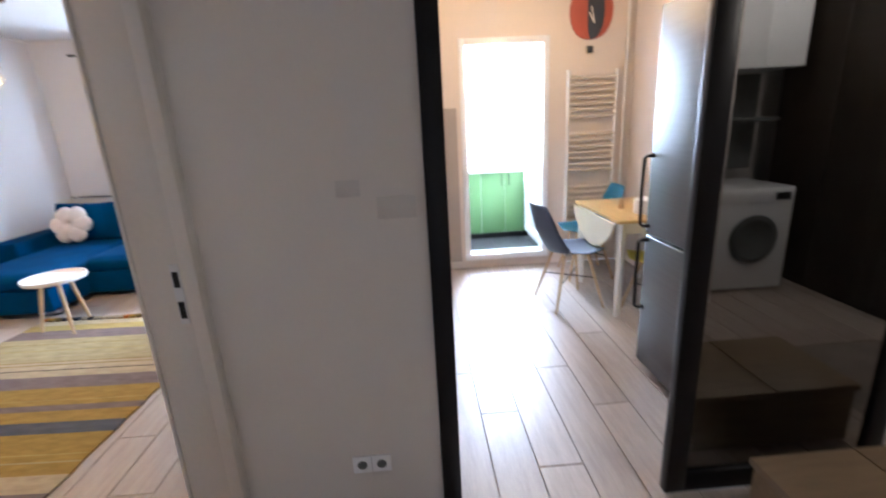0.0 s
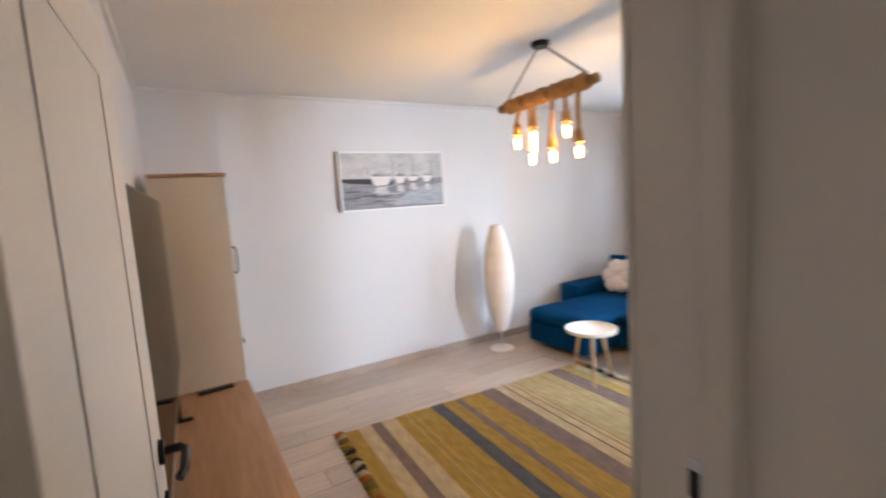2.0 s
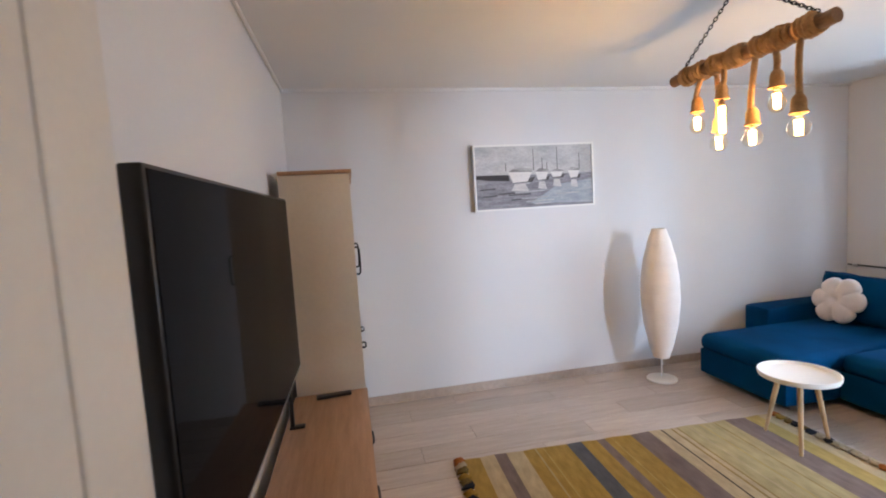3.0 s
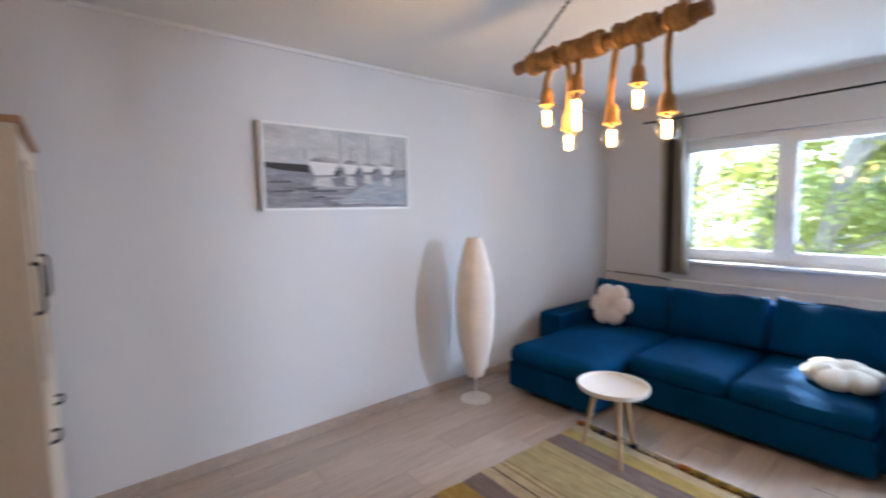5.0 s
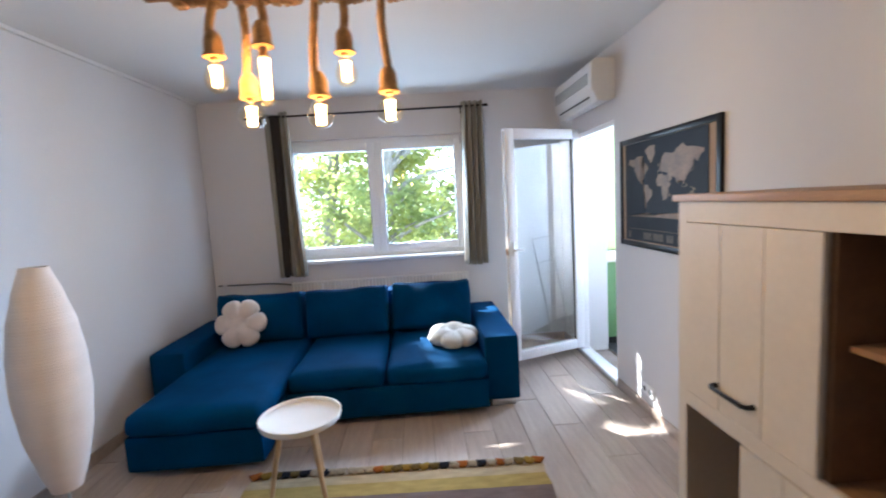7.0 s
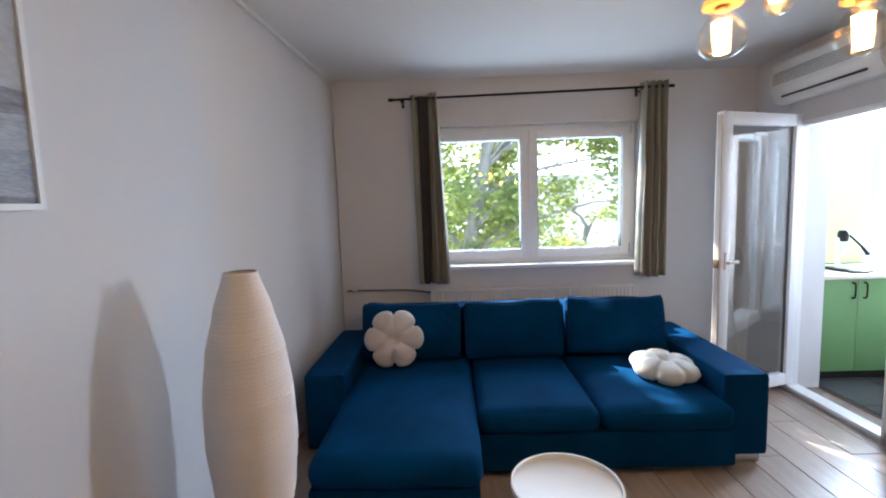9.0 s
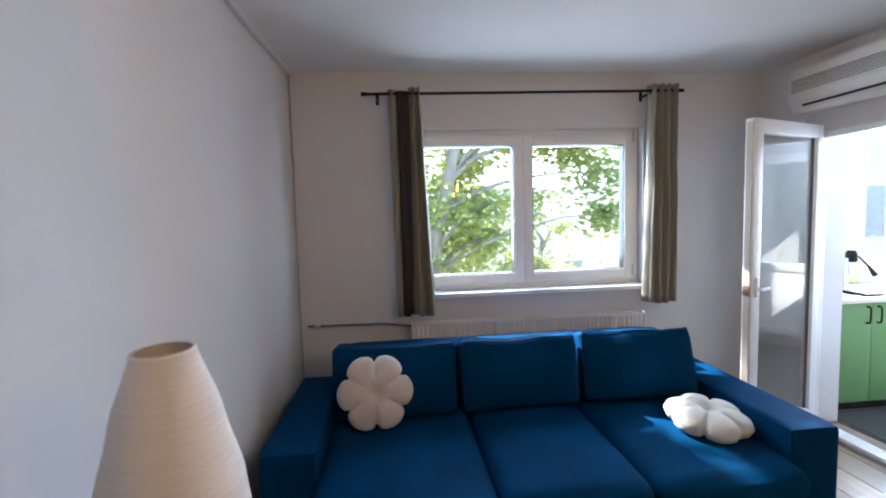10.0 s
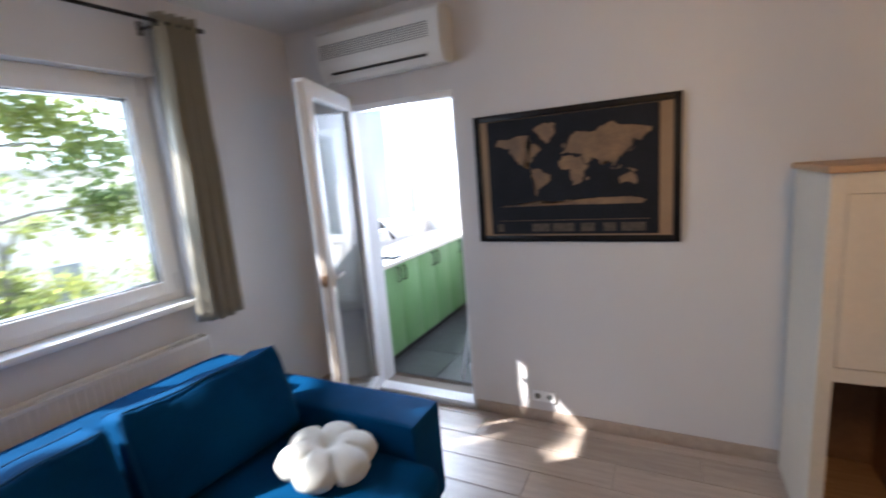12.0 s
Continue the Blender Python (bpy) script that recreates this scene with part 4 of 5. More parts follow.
def curtains():
    rod = thing("curtain_rod", (-2.42, YN - 0.14, 2.42), "black metal curtain rod with end caps above the window", "curtain rod")
    part("bar", tube([(-3.55, YN - 0.15, 2.405), (-1.28, YN - 0.15, 2.432)], 0.0095, 12), M["black"], rod)
    for x, z in ((-3.555, 2.405), (-1.275, 2.432)):
        part("end_cap", tube([(x - 0.02, YN - 0.15, z), (x + 0.02, YN - 0.15, z)], 0.013, 12), M["black"], rod)
    for x, z in ((-3.47, 2.406), (-1.50, 2.429)):
        part("bracket", boxes((x - 0.006, x + 0.006, YN - 0.15, YN, z - 0.02, z - 0.006), (x - 0.012, x + 0.012, YN - 0.006, YN, z - 0.04, z + 0.03), bevel=0.002), M["black"], rod)

    def drape(name, top, bottom, zt, zb, folds, depth, phase, mat, parent, label, lean=0.0):
        b = bmesh.new()
        n, m = folds * 12, 28
        grid = []
        for j in range(m + 1):
            v = j / m
            row = []
            xa, xb = top[0] + (bottom[0] - top[0]) * v, top[1] + (bottom[1] - top[1]) * v
            for i in range(n + 1):
                u = i / n
                amp = depth * (0.85 + 0.3 * v + 0.25 * noise.noise(Vector((u * 3 + phase, v * 2, 0))))
                y = YN - 0.15 + amp * math.sin(math.tau * folds * u + phase) + 0.006 * noise.noise(Vector((u * 9, v * 5, phase)))
                x = xa + (xb - xa) * u + 0.012 * math.sin(math.tau * folds * u * 2 + phase) * (0.3 + v) + lean * v * v
                row.append(b.verts.new((x, y, zt + (zb - zt) * v + 0.006 * math.sin(u * 7 + phase) * v)))
            grid.append(row)
        for j in range(m):
            for i in range(n):
                b.faces.new((grid[j][i], grid[j][i + 1], grid[j + 1][i + 1], grid[j + 1][i]))
        ob = part(name, b, mat, parent, label, 70)
        s = ob.modifiers.new("thickness", "SOLIDIFY")
        s.thickness = 0.003
    left = thing("curtain", (-3.3, YN - 0.15, 0.87), "olive grey curtain with dark lining drawn aside on black rings", "curtain", "window curtains")
    drape("cloth", (-3.255, -3.175), (-3.27, -3.11), 2.452, 0.868, 2, 0.034, 0.3, M["curtain"], left, "olive grey satin cloth")
    drape("cloth", (-3.405, -3.345), (-3.375, -3.33), 2.435, 0.875, 1, 0.02, 1.2, M["curtain"], left, "olive grey satin cloth")
    drape("lining", (-3.345, -3.255), (-3.33, -3.27), 2.425, 0.875, 1, 0.012, 2.0, M["lining"], left, "dark lining")
    right = thing("curtain", (-1.42, YN - 0.15, 0.88), "olive grey satin curtain drawn aside in folds", "curtain", "window curtains")
    drape("cloth", (-1.515, -1.30), (-1.555, -1.315), 2.475, 0.885, 4, 0.046, 0.9, M["curtain"], right, "olive grey satin cloth")
    for x, z, par in ((-3.23, 2.409, left), (-3.19, 2.410, left), (-3.38, 2.407, left), (-1.48, 2.43, right), (-1.42, 2.431, right), (-1.36, 2.431, right)):
        ring = [(x, YN - 0.15 + 0.022 * math.cos(math.tau * k / 16), z + 0.022 * math.sin(math.tau * k / 16)) for k in range(17)]
        part("ring", tube(ring, 0.004, 6), M["black"], par, "black curtain eyelet")


def air_conditioner():
    y0, y1, z0, z1, xf = 4.572, 5.44, 2.192, 2.497, XE - 0.175
    t = thing("air_conditioner", (XE, (y0 + y1) / 2, z0), "white wall-mounted air conditioner above the balcony door", "air conditioner")
    b = bmesh.new()
    prof = ((XE - 0.001, z0 + 0.02), (XE - 0.06, z0), (XE - 0.13, z0 + 0.004), (xf, z0 + 0.085), (xf - 0.004, z0 + 0.12), (xf, z1 - 0.03), (xf + 0.03, z1), (XE - 0.001, z1))
    a = [b.verts.new((x, y0, z)) for x, z in prof]
    c = [b.verts.new((x, y1, z)) for x, z in prof]
    b.faces.new(a)
    b.faces.new(c[::-1])
    for i in range(len(prof)):
        j = (i + 1) % len(prof)
        b.faces.new((a[i], a[j], c[j], c[i]))
    bmesh.ops.bevel(b, geom=b.edges[:], offset=0.006, segments=2, affect="EDGES")
    part("body", b, M["ac_plastic"], t)
    b = bmesh.new()
    for k in range(7):
        z = z0 + 0.135 + k * 0.0125
        box(xf - 0.0060, xf - 0.001, y0 + 0.07, y1 - 0.03, z, z + 0.0038, bm=b)
    part("intake_grille", b, M["shelf_grey"], t, "grey slotted intake")
    part("outlet", quad_tilt(box(xf + 0.012, xf + 0.022, y0 + 0.10, y1 - 0.10, z0 + 0.038, z0 + 0.050), (xf + 0.015, 5, z0 + 0.04), 0, -40), M["black_plastic"], t, "dark air outlet slot")
    part("flap", quad_tilt(box(xf + 0.014, xf + 0.019, y0 + 0.08, y1 - 0.08, z0 + 0.052, z0 + 0.085, 0.002), (xf + 0.016, 5, z0 + 0.06), 0, -25), M["ac_plastic"], t, "white outlet flap")
    part("power_cable", tube([(XE - 0.02, y1 - 0.02, z0 + 0.03), (XE - 0.015, y1 + 0.03, z0 - 0.03), (XE - 0.01, y1 + 0.06, z0 - 0.06)], 0.006, 8), M["ac_plastic"], t, "white cable")


def balcony_door():
    t = tagged(new("door_1"), "white glazed balcony door standing open into the room", "door", kind="structure")
    t.matrix_basis = pose(XE, DY1, 0)
    p, o = M["pvc"], 0.05
    xa, xb = XE + 0.0, XE + 0.075
    part("door_frame", boxes((xa, xb, DY0, DY0 + 0.012, 0.03, 2.06), (xa, xb, DY1 - o, DY1, 0.03, 2.06), (xa, xb, DY0 + 0.012, DY1 - o, 2.02, 2.06), (xa - 0.015, xb + 0.02, DY0, DY1, 0.0, 0.045), bevel=0.003), p, t)
    part("threshold", boxes((xa - 0.02, xa + 0.01, DY0 - 0.01, DY1 + 0.01, 0.001, 0.03), bevel=0.004), M["silver"], t, "metal threshold strip")
    h, e = Vector((XE + 0.008, 5.372, 0)), Vector((-1.235, 5.10, 0))
    wid = (e - h).length
    ang = math.degrees(math.atan2(e.y - h.y, e.x - h.x))

    def put(bm):
        bm.transform(Matrix.Translation(h) @ pose(0, 0, 0, 0, 0, ang))
        return bm
    s, z0, z1 = 0.085, 0.075, 2.105
    leaf = part("leaf", put(boxes((0, s, -0.03, 0.03, z0, z1), (wid - s, wid, -0.03, 0.03, z0, z1), (s, wid - s, -0.03, 0.03, z0, z0 + s), (s, wid - s, -0.03, 0.03, z1 - s, z1), bevel=0.005)), p, t, "white plastic door leaf")
    part("edge_seal", put(boxes((wid, wid + 0.004, -0.018, 0.018, z0 + 0.02, z1 - 0.02))), M["carcass_dark"], leaf, "brown-grey edge seal")
    g = part("pane", put(box(s, wid - s, -0.004, 0.004, z0 + s, z1 - s)), M["leaf_pane"], leaf, "clear full-height glass pane")
    g.visible_shadow = False
    part("gasket", put(boxes((s, s + 0.006, -0.009, 0.009, z0 + s, z1 - s), (wid - s - 0.006, wid - s, -0.009, 0.009, z0 + s, z1 - s))), M["shelf_grey"], leaf, "grey gasket")
    part("handle", put(boxes((wid - 0.055, wid - 0.03, 0.03, 0.042, 1.02, 1.14), (wid - 0.05, wid - 0.035, 0.042, 0.065, 1.06, 1.08), (wid - 0.13, wid - 0.035, 0.055, 0.07, 1.06, 1.08), bevel=0.003)), p, leaf, "white lever handle")
    part("latch", put(box(wid + 0.001, wid + 0.010, -0.02, 0.02, 1.03, 1.09, 0.002)), M["brown_inside"], leaf, "brown latch plate")


def hall_door():
    t = tagged(new("door_2"), "white panelled door standing open against the wall, with white frame", "door", kind="structure")
    t.matrix_basis = pose(XD, HY0, 0)
    d = M["door"]
    xa, xb = XD - 0.02, XE + 0.012
    part("door_lining", boxes((xa, xb, HY1, HY1 + 0.04, 0, 2.04), (xa, xb, HY0 - 0.04, HY0, 0, 2.04), (xa, xb, HY0, HY1, 2.0, 2.04), bevel=0.002), d, t)
    part("casing", boxes((xa - 0.012, xa, HY1 - 0.008, HY1 + 0.07, 0, 2.08), (xb, xb + 0.014, HY0 - 0.078, HY0 - 0.008, 0, 2.008), (xb, xb + 0.014, HY0 - 0.078, HY1 + 0.03, 2.009, 2.08), bevel=0.003), d, t, "white flat casing")
    part("stop_bead", boxes((xb - 0.045, xb, HY1 - 0.014, HY1, 0, 2.0), (xb - 0.024, xb, HY0, HY0 + 0.02, 0, 2.0), bevel=0.003), d, t, "door stop bead")
    strike = part("strike_plate", boxes((-0.575, -0.545, HY1 - 0.003, HY1 + 0.001, 0.876, 1.086), bevel=0.001), M["silver"], t, "silver strike plate")
    part("bolt_hole", boxes((-0.570, -0.550, HY1 - 0.0045, HY1 - 0.0032, 1.006, 1.061), (-0.570, -0.550, HY1 - 0.0045, HY1 - 0.0032, 0.896, 0.956)), M["black"], strike, "dark bolt holes")
    h, e = Vector((-0.535, 0.563, 0)), Vector((-1.24, 0.585, 0))
    wid = (e - h).length
    ang = math.degrees(math.atan2(e.y - h.y, e.x - h.x))

    def put(bm):
        bm.transform(Matrix.Translation(h) @ pose(0, 0, 0, 0, 0, ang))
        return bm
    leaf = part("leaf", put(box(0, wid, -0.02, 0.02, 0.01, 1.98, 0.003)), d, t, "white door leaf with raised panels")
    for z0, z1 in ((0.16, 0.90), (1.04, 1.86)):
        part("panel_moulding", put(boxes((0.14, 0.153, -0.0225, -0.012, z0, z1), (wid - 0.163, wid - 0.15, -0.0225, -0.012, z0, z1), (0.153, wid - 0.163, -0.0225, -0.012, z0, z0 + 0.013), (0.153, wid - 0.163, -0.0225, -0.012, z1 - 0.013, z1), bevel=0.0015)), d, leaf)
    part("rosette", put(tube([(wid - 0.055, -0.02, 1.112), (wid - 0.055, -0.03, 1.112)], 0.026, 20)), M["black"], leaf, "round black rosette")
    part("key_rosette", put(tube([(wid - 0.055, -0.02, 1.0), (wid - 0.055, -0.028, 1.0)], 0.024, 20)), M["black"], leaf, "round black rosette")
    part("handle", put(tube([(wid - 0.055, -0.02, 1.112), (wid - 0.055, -0.06, 1.112), (wid - 0.075, -0.070, 1.112), (wid - 0.16, -0.068, 1.110), (wid - 0.175, -0.060, 1.105)], 0.009, 10)), M["black"], leaf, "black lever handle")
    for z in (0.25, 1.05, 1.85):
        part("hinge", tube([(h.x + 0.005, h.y + 0.022, z), (h.x + 0.005, h.y + 0.022, z + 0.09)], 0.007, 10), M["silver"], t, "silver hinge")


def socket(place, axis, name="wall_socket", n=2, label="white double wall socket"):
    t = thing(name, place, label, "socket", "wall sockets")
    x, y, z = place
    for k in range(n):
        o = (k - (n - 1) / 2) * 0.075
        if axis == "x":
            part("plate", box(x - 0.011, x - 0.0005, y + o - 0.037, y + o + 0.037, z - 0.037, z + 0.037, 0.003), M["pvc"], t)
            part("well", tube([(x - 0.012, y + o, z), (x - 0.0105, y + o, z)], 0.019, 14), M["shelf_grey"], t)
        else:
            part("plate", box(x + o - 0.037, x + o + 0.037, y - 0.011, y - 0.0005, z - 0.037, z + 0.037, 0.003), M["pvc"], t)
            part("well", tube([(x + o, y - 0.0125, z), (x + o, y - 0.0105, z)], 0.019, 14), M["shelf_grey"], t)


def remote_control():
    t = thing("remote_control", (-3.125, 0.77, 0.538), "black television remote lying on the bench", "remote control")
    b = box(-0.022, 0.022, -0.10, 0.10, 0.0, 0.018, 0.005)
    b.transform(pose(-3.125, 0.77, 0.538, 0, 0, 6))
    part("case", b, M["black_plastic"], t)
    b = bmesh.new()
    for i in range(3):
        for j in range(6):
            box(-0.014 + i * 0.011, -0.008 + i * 0.011, -0.07 + j * 0.02, -0.06 + j * 0.02, 0.0182, 0.0196, bm=b)
    b.transform(pose(-3.125, 0.77, 0.538, 0, 0, 6))
    part("buttons", b, M["shelf_grey"], t, "dark grey buttons")


# ---- living room
window()
sofa()
highboard()
display_cabinet()
tv_bench()
television()
rug()
balcony_door()
hall_door()
radiator()
curtains()
air_conditioner()
chandelier()
painting()
world_map()
floor_lamp()
coffee_table()
flower_cushion((-3.515, 5.005, 0.615), 72, 4, M["plush"], "white plush flower-shaped cushion leaning on the sofa back")
flower_cushion((-1.775, 4.71, 0.478), 6, 20, M["plush_window_lit"], "white plush flower-shaped cushion lying on the sofa seat")
remote_control()
t = thing("drying_rack", (-0.02, 4.72, 0.02), "folded white wire drying rack leaning on the balcony wall", "drying rack")
for x in (-0.19, 0.15):
    part("side_rail", tube([(x, 4.83, 0.029), (x, 4.73, 0.53), (x, 4.614, 1.06)], 0.011, 8), M["silver"], t)
for k in range(8):
    u = 0.10 + k * 0.128
    part("wire", tube([(-0.19, 4.83 - 0.216 * u, 0.03 + 1.03 * u), (0.15, 4.83 - 0.216 * u, 0.03 + 1.03 * u)], 0.010 if k in (0, 5, 7) else 0.0045, 6), M["shelf_grey"], t)
socket((XE, 4.13, 0.17), "x")


# ---- balcony
def green_cabinet(x0, x1, doors):
    t = thing("base_cabinet", ((x0 + x1) / 2, 5.70, 0), "green fronted base cabinet with black bow handles", "cabinet", "balcony cabinets")
    part("body", box(x0, x1, 5.49, BY - 0.03, 0.10, 0.855), M["pvc"], t)
    part("plinth", box(x0, x1, 5.54, BY - 0.03, 0.02, 0.099), M["black_plastic"], t, "dark plinth")
    w = (x1 - x0) / doors
    for k in range(doors):
        a = x0 + k * w
        d = part("door", box(a + 0.002, a + w - 0.002, 5.472, 5.489, 0.105, 0.85, 0.002), M["green"], t, "plain green door")
        hx = a + w - 0.045 if k % 2 == 0 else a + 0.045
        handle(d, (hx, 5.472, 0.70), (hx, 5.472, 0.82), (0, -0.026, 0))


def espresso_maker():
    c = (0.10, 5.66, 0.89)
    t = thing("lever_espresso_maker", c, "black and chrome lever espresso maker on the worktop", "coffee maker")
    x, y, z = c
    part("base", box(x - 0.06, x + 0.07, y - 0.09, y + 0.09, z + 0.0, z + 0.025, 0.008), M["black_plastic"], t)
    part("column", tube([(x - 0.03, y, z + 0.02), (x - 0.03, y, z + 0.27)], 0.014, 12), M["chrome"], t)
    part("group_head", lathe([(0.0, 0.0), (0.034, 0.0), (0.038, 0.02), (0.038, 0.07), (0.028, 0.09), (0.0, 0.09)], (x + 0.01, y, z + 0.24), 20), M["black"], t)
    part("cup", lathe([(0.0, 0), (0.026, 0), (0.03, 0.09), (0.0, 0.09)], (x + 0.01, y, z + 0.145), 20), M["chrome"], t, "chrome brewing cylinder")
    part("lever", tube([(x + 0.0, y, z + 0.30), (x + 0.06, y, z + 0.29), (x + 0.16, y, z + 0.20), (x + 0.22, y, z + 0.13)], [0.010, 0.009, 0.011, 0.020], 10), M["black"], t, "black lever arm")
    part("drip_tray", box(x - 0.05, x + 0.12, y - 0.17, y - 0.10, z + 0.004, z + 0.02, 0.004), M["black_plastic"], t)


green_cabinet(BX0, 0.40, 2)
green_cabinet(0.402, 1.02, 2)
green_cabinet(1.022, BX1 - 0.02, 2)
solid("worktop", box(BX0 + 0.001, BX1 - 0.005, 5.43, BY - 0.025, 0.857, 0.889, 0.004), M["worktop"], "pale worktop running along the balcony window", "worktop")
espresso_maker()
t = tagged(new("window_2"), "white framed balcony glazing", "window", kind="structure")
t.matrix_basis = pose(0.9, BY, 1.05)
for a, c in ((0.58, 1.11), (1.11, BX1)):
    y0, y1 = BY + 0.02, BY + 0.09
    s = part("sash", boxes((a, a + 0.07, y0, y1, 1.05, 2.38), (c - 0.07, c, y0, y1, 1.05, 2.38), (a + 0.07, c - 0.07, y0, y1, 1.05, 1.12), (a + 0.07, c - 0.07, y0, y1, 2.31, 2.38), bevel=0.004), M["pvc"], t)
    g = part("pane", box(a + 0.07, c - 0.07, y0 + 0.03, y0 + 0.036, 1.12, 2.31), M["pane"], s, "clear glass pane")
    g.visible_shadow = False
part("window_sill", box(0.582, BX1 - 0.001, BY - 0.06, BY + 0.02, 1.02, 1.048, 0.004), M["pvc"], t)


# ---- kitchen
def fridge():
    x0, x1, y0, y1 = 1.50, 2.12, 1.76, 2.39
    t = thing("fridge_freezer", ((x0 + x1) / 2, (y0 + y1) / 2, 0), "tall dark stainless steel fridge freezer with long bar handles", "fridge")
    part("body", box(x0 + 0.055, x1, y0, y1, 0.02, 1.99, 0.006), M["steel"], t)
    for z0, z1, ha, hb in ((0.05, 0.825, 0.40, 0.80), (0.835, 1.985, 0.88, 1.26)):
        d = part("door", box(x0, x0 + 0.05, y0, y1, z0, z1, 0.012, 3), M["steel"], t)
        handle(d, (x0, y1 - 0.035, ha), (x0, y1 - 0.035, hb), (-0.05, 0, 0), 0.009, label="long dark bar handle")


def shell_chair(place, rz, shell, label):
    t = thing("shell_chair", place, label, "chair", "kitchen chairs", rz=rz)
    W = t.matrix_basis.copy()
    b = bmesh.new()
    n, m = 14, 20
    grid = []
    for j in range(m + 1):
        v = j / m
        row = []
        for i in range(n + 1):
            u = i / n * 2 - 1
            if v < 0.55:
                s = v / 0.55
                x, z = 0.22 - 0.40 * s, 0.455 - 0.025 * math.sin(s * math.pi)
                half = 0.16 + 0.07 * min(1, s * 2.5)
                row.append(b.verts.new((x, u * half, z + 0.05 * u * u * (0.4 + s * 0.6))))
            else:
                s = (v - 0.55) / 0.45
                bend = min(1, s * 3)
                x, z = -0.18 - 0.05 * bend - 0.09 * s, 0.455 + 0.03 * bend * bend + 0.36 * s
                half = 0.23 * (1 - 0.30 * s ** 3)
                row.append(b.verts.new((x + 0.06 * u * u * (1 - s * 0.5), u * half, z + 0.05 * u * u * (1 - s))))
        grid.append(row)
    for j in range(m):
        for i in range(n):
            b.faces.new((grid[j][i], grid[j][i + 1], grid[j + 1][i + 1], grid[j + 1][i]))
    b.transform(W)
    ob = part("seat_shell", b, shell, t, "", 80)
    mod = ob.modifiers.new("thickness", "SOLIDIFY")
    mod.thickness = 0.008
    for sx in (-1, 1):
        for sy in (-1, 1):
            b = tube([(0.10 * sx, 0.10 * sy, 0.43), (0.20 * sx - 0.01, 0.21 * sy, 0.0)], [0.014, 0.010], 10)
            b.transform(W)
            part("leg", b, M["beech"], t, "beech dowel leg")
    b = bmesh.new()
    for p, q in (((-0.15, -0.16, 0.22), (0.15, 0.16, 0.24)), ((-0.15, 0.16, 0.22), (0.15, -0.16, 0.24)), ((-0.1, -0.1, 0.42), (0.1, 0.1, 0.42)), ((-0.1, 0.1, 0.42), (0.1, -0.1, 0.42))):
        tube([p, q], 0.005, 6, bm=b)
    b.transform(W)
    part("brace", b, M["black"], t, "black wire brace")


def kitchen_table():
    x0, x1, y0, y1 = 1.64, 2.30, 3.02, 3.90
    t = thing("kitchen_table", ((x0 + x1) / 2, (y0 + y1) / 2, 0), "drop-leaf kitchen table with honey wooden top and white legs", "table")
    part("tabletop", box(x0, x1, y0, y1, 0.725, 0.75, 0.006), M["table_wood"], t)
    b = bmesh.new()
    pts = [(x0 - 0.004, y0 + 0.03 + (y1 - y0 - 0.06) * i / 24, 0.722 - 0.25 * math.sin(math.pi * i / 24) ** 0.6) for i in range(25)]
    f = b.faces.new([b.verts.new(p) for p in pts])
    ext = bmesh.ops.extrude_face_region(b, geom=[f])
    for v in ext["geom"]:
        if isinstance(v, bmesh.types.BMVert):
            v.co.x -= 0.018
    part("drop_leaf", b, M["cream_shell"], t, "rounded cream drop leaf")
    for y in (y0 + 0.05, y1 - 0.07):
        part("apron", box(x0 + 0.05, x1 - 0.05, y, y + 0.02, 0.64, 0.724), M["white_metal"], t)
    for x in (x0 + 0.05, x1 - 0.05):
        for y in (y0 + 0.05, y1 - 0.05):
            part("leg", tube([(x, y, 0.724), (x, y, 0.0)], [0.032, 0.024], 12), M["white_metal"], t, "white table leg")


def towel_radiator():
    x0, x1, y, z0, z1 = 1.72, 2.18, KY - 0.06, 0.35, 1.88
    t = thing("towel_radiator", ((x0 + x1) / 2, KY, z0), "tall white ladder radiator on the kitchen wall", "radiator")
    for x in (x0, x1):
        part("upright", tube([(x, y, z0), (x, y, z1)], 0.018, 10), M["white_metal"], t)
    for k in range(26):
        if k not in (8, 9, 17, 18):
            z = z0 + 0.04 + k * 0.057
            part("rung", tube([(x0, y, z), (x1, y, z)], 0.017, 8), M["carcass"], t)
    part("pipe", tube([(2.27, KY - 0.05, 0.0), (2.27, KY - 0.05, ZC)], 0.014, 10), M["white_metal"], t, "white riser pipe")
    for z in (z0 + 0.1, z1 - 0.1):
        part("bracket", tube([(x0, y, z), (x0, KY, z)], 0.009, 8), M["white_metal"], t)


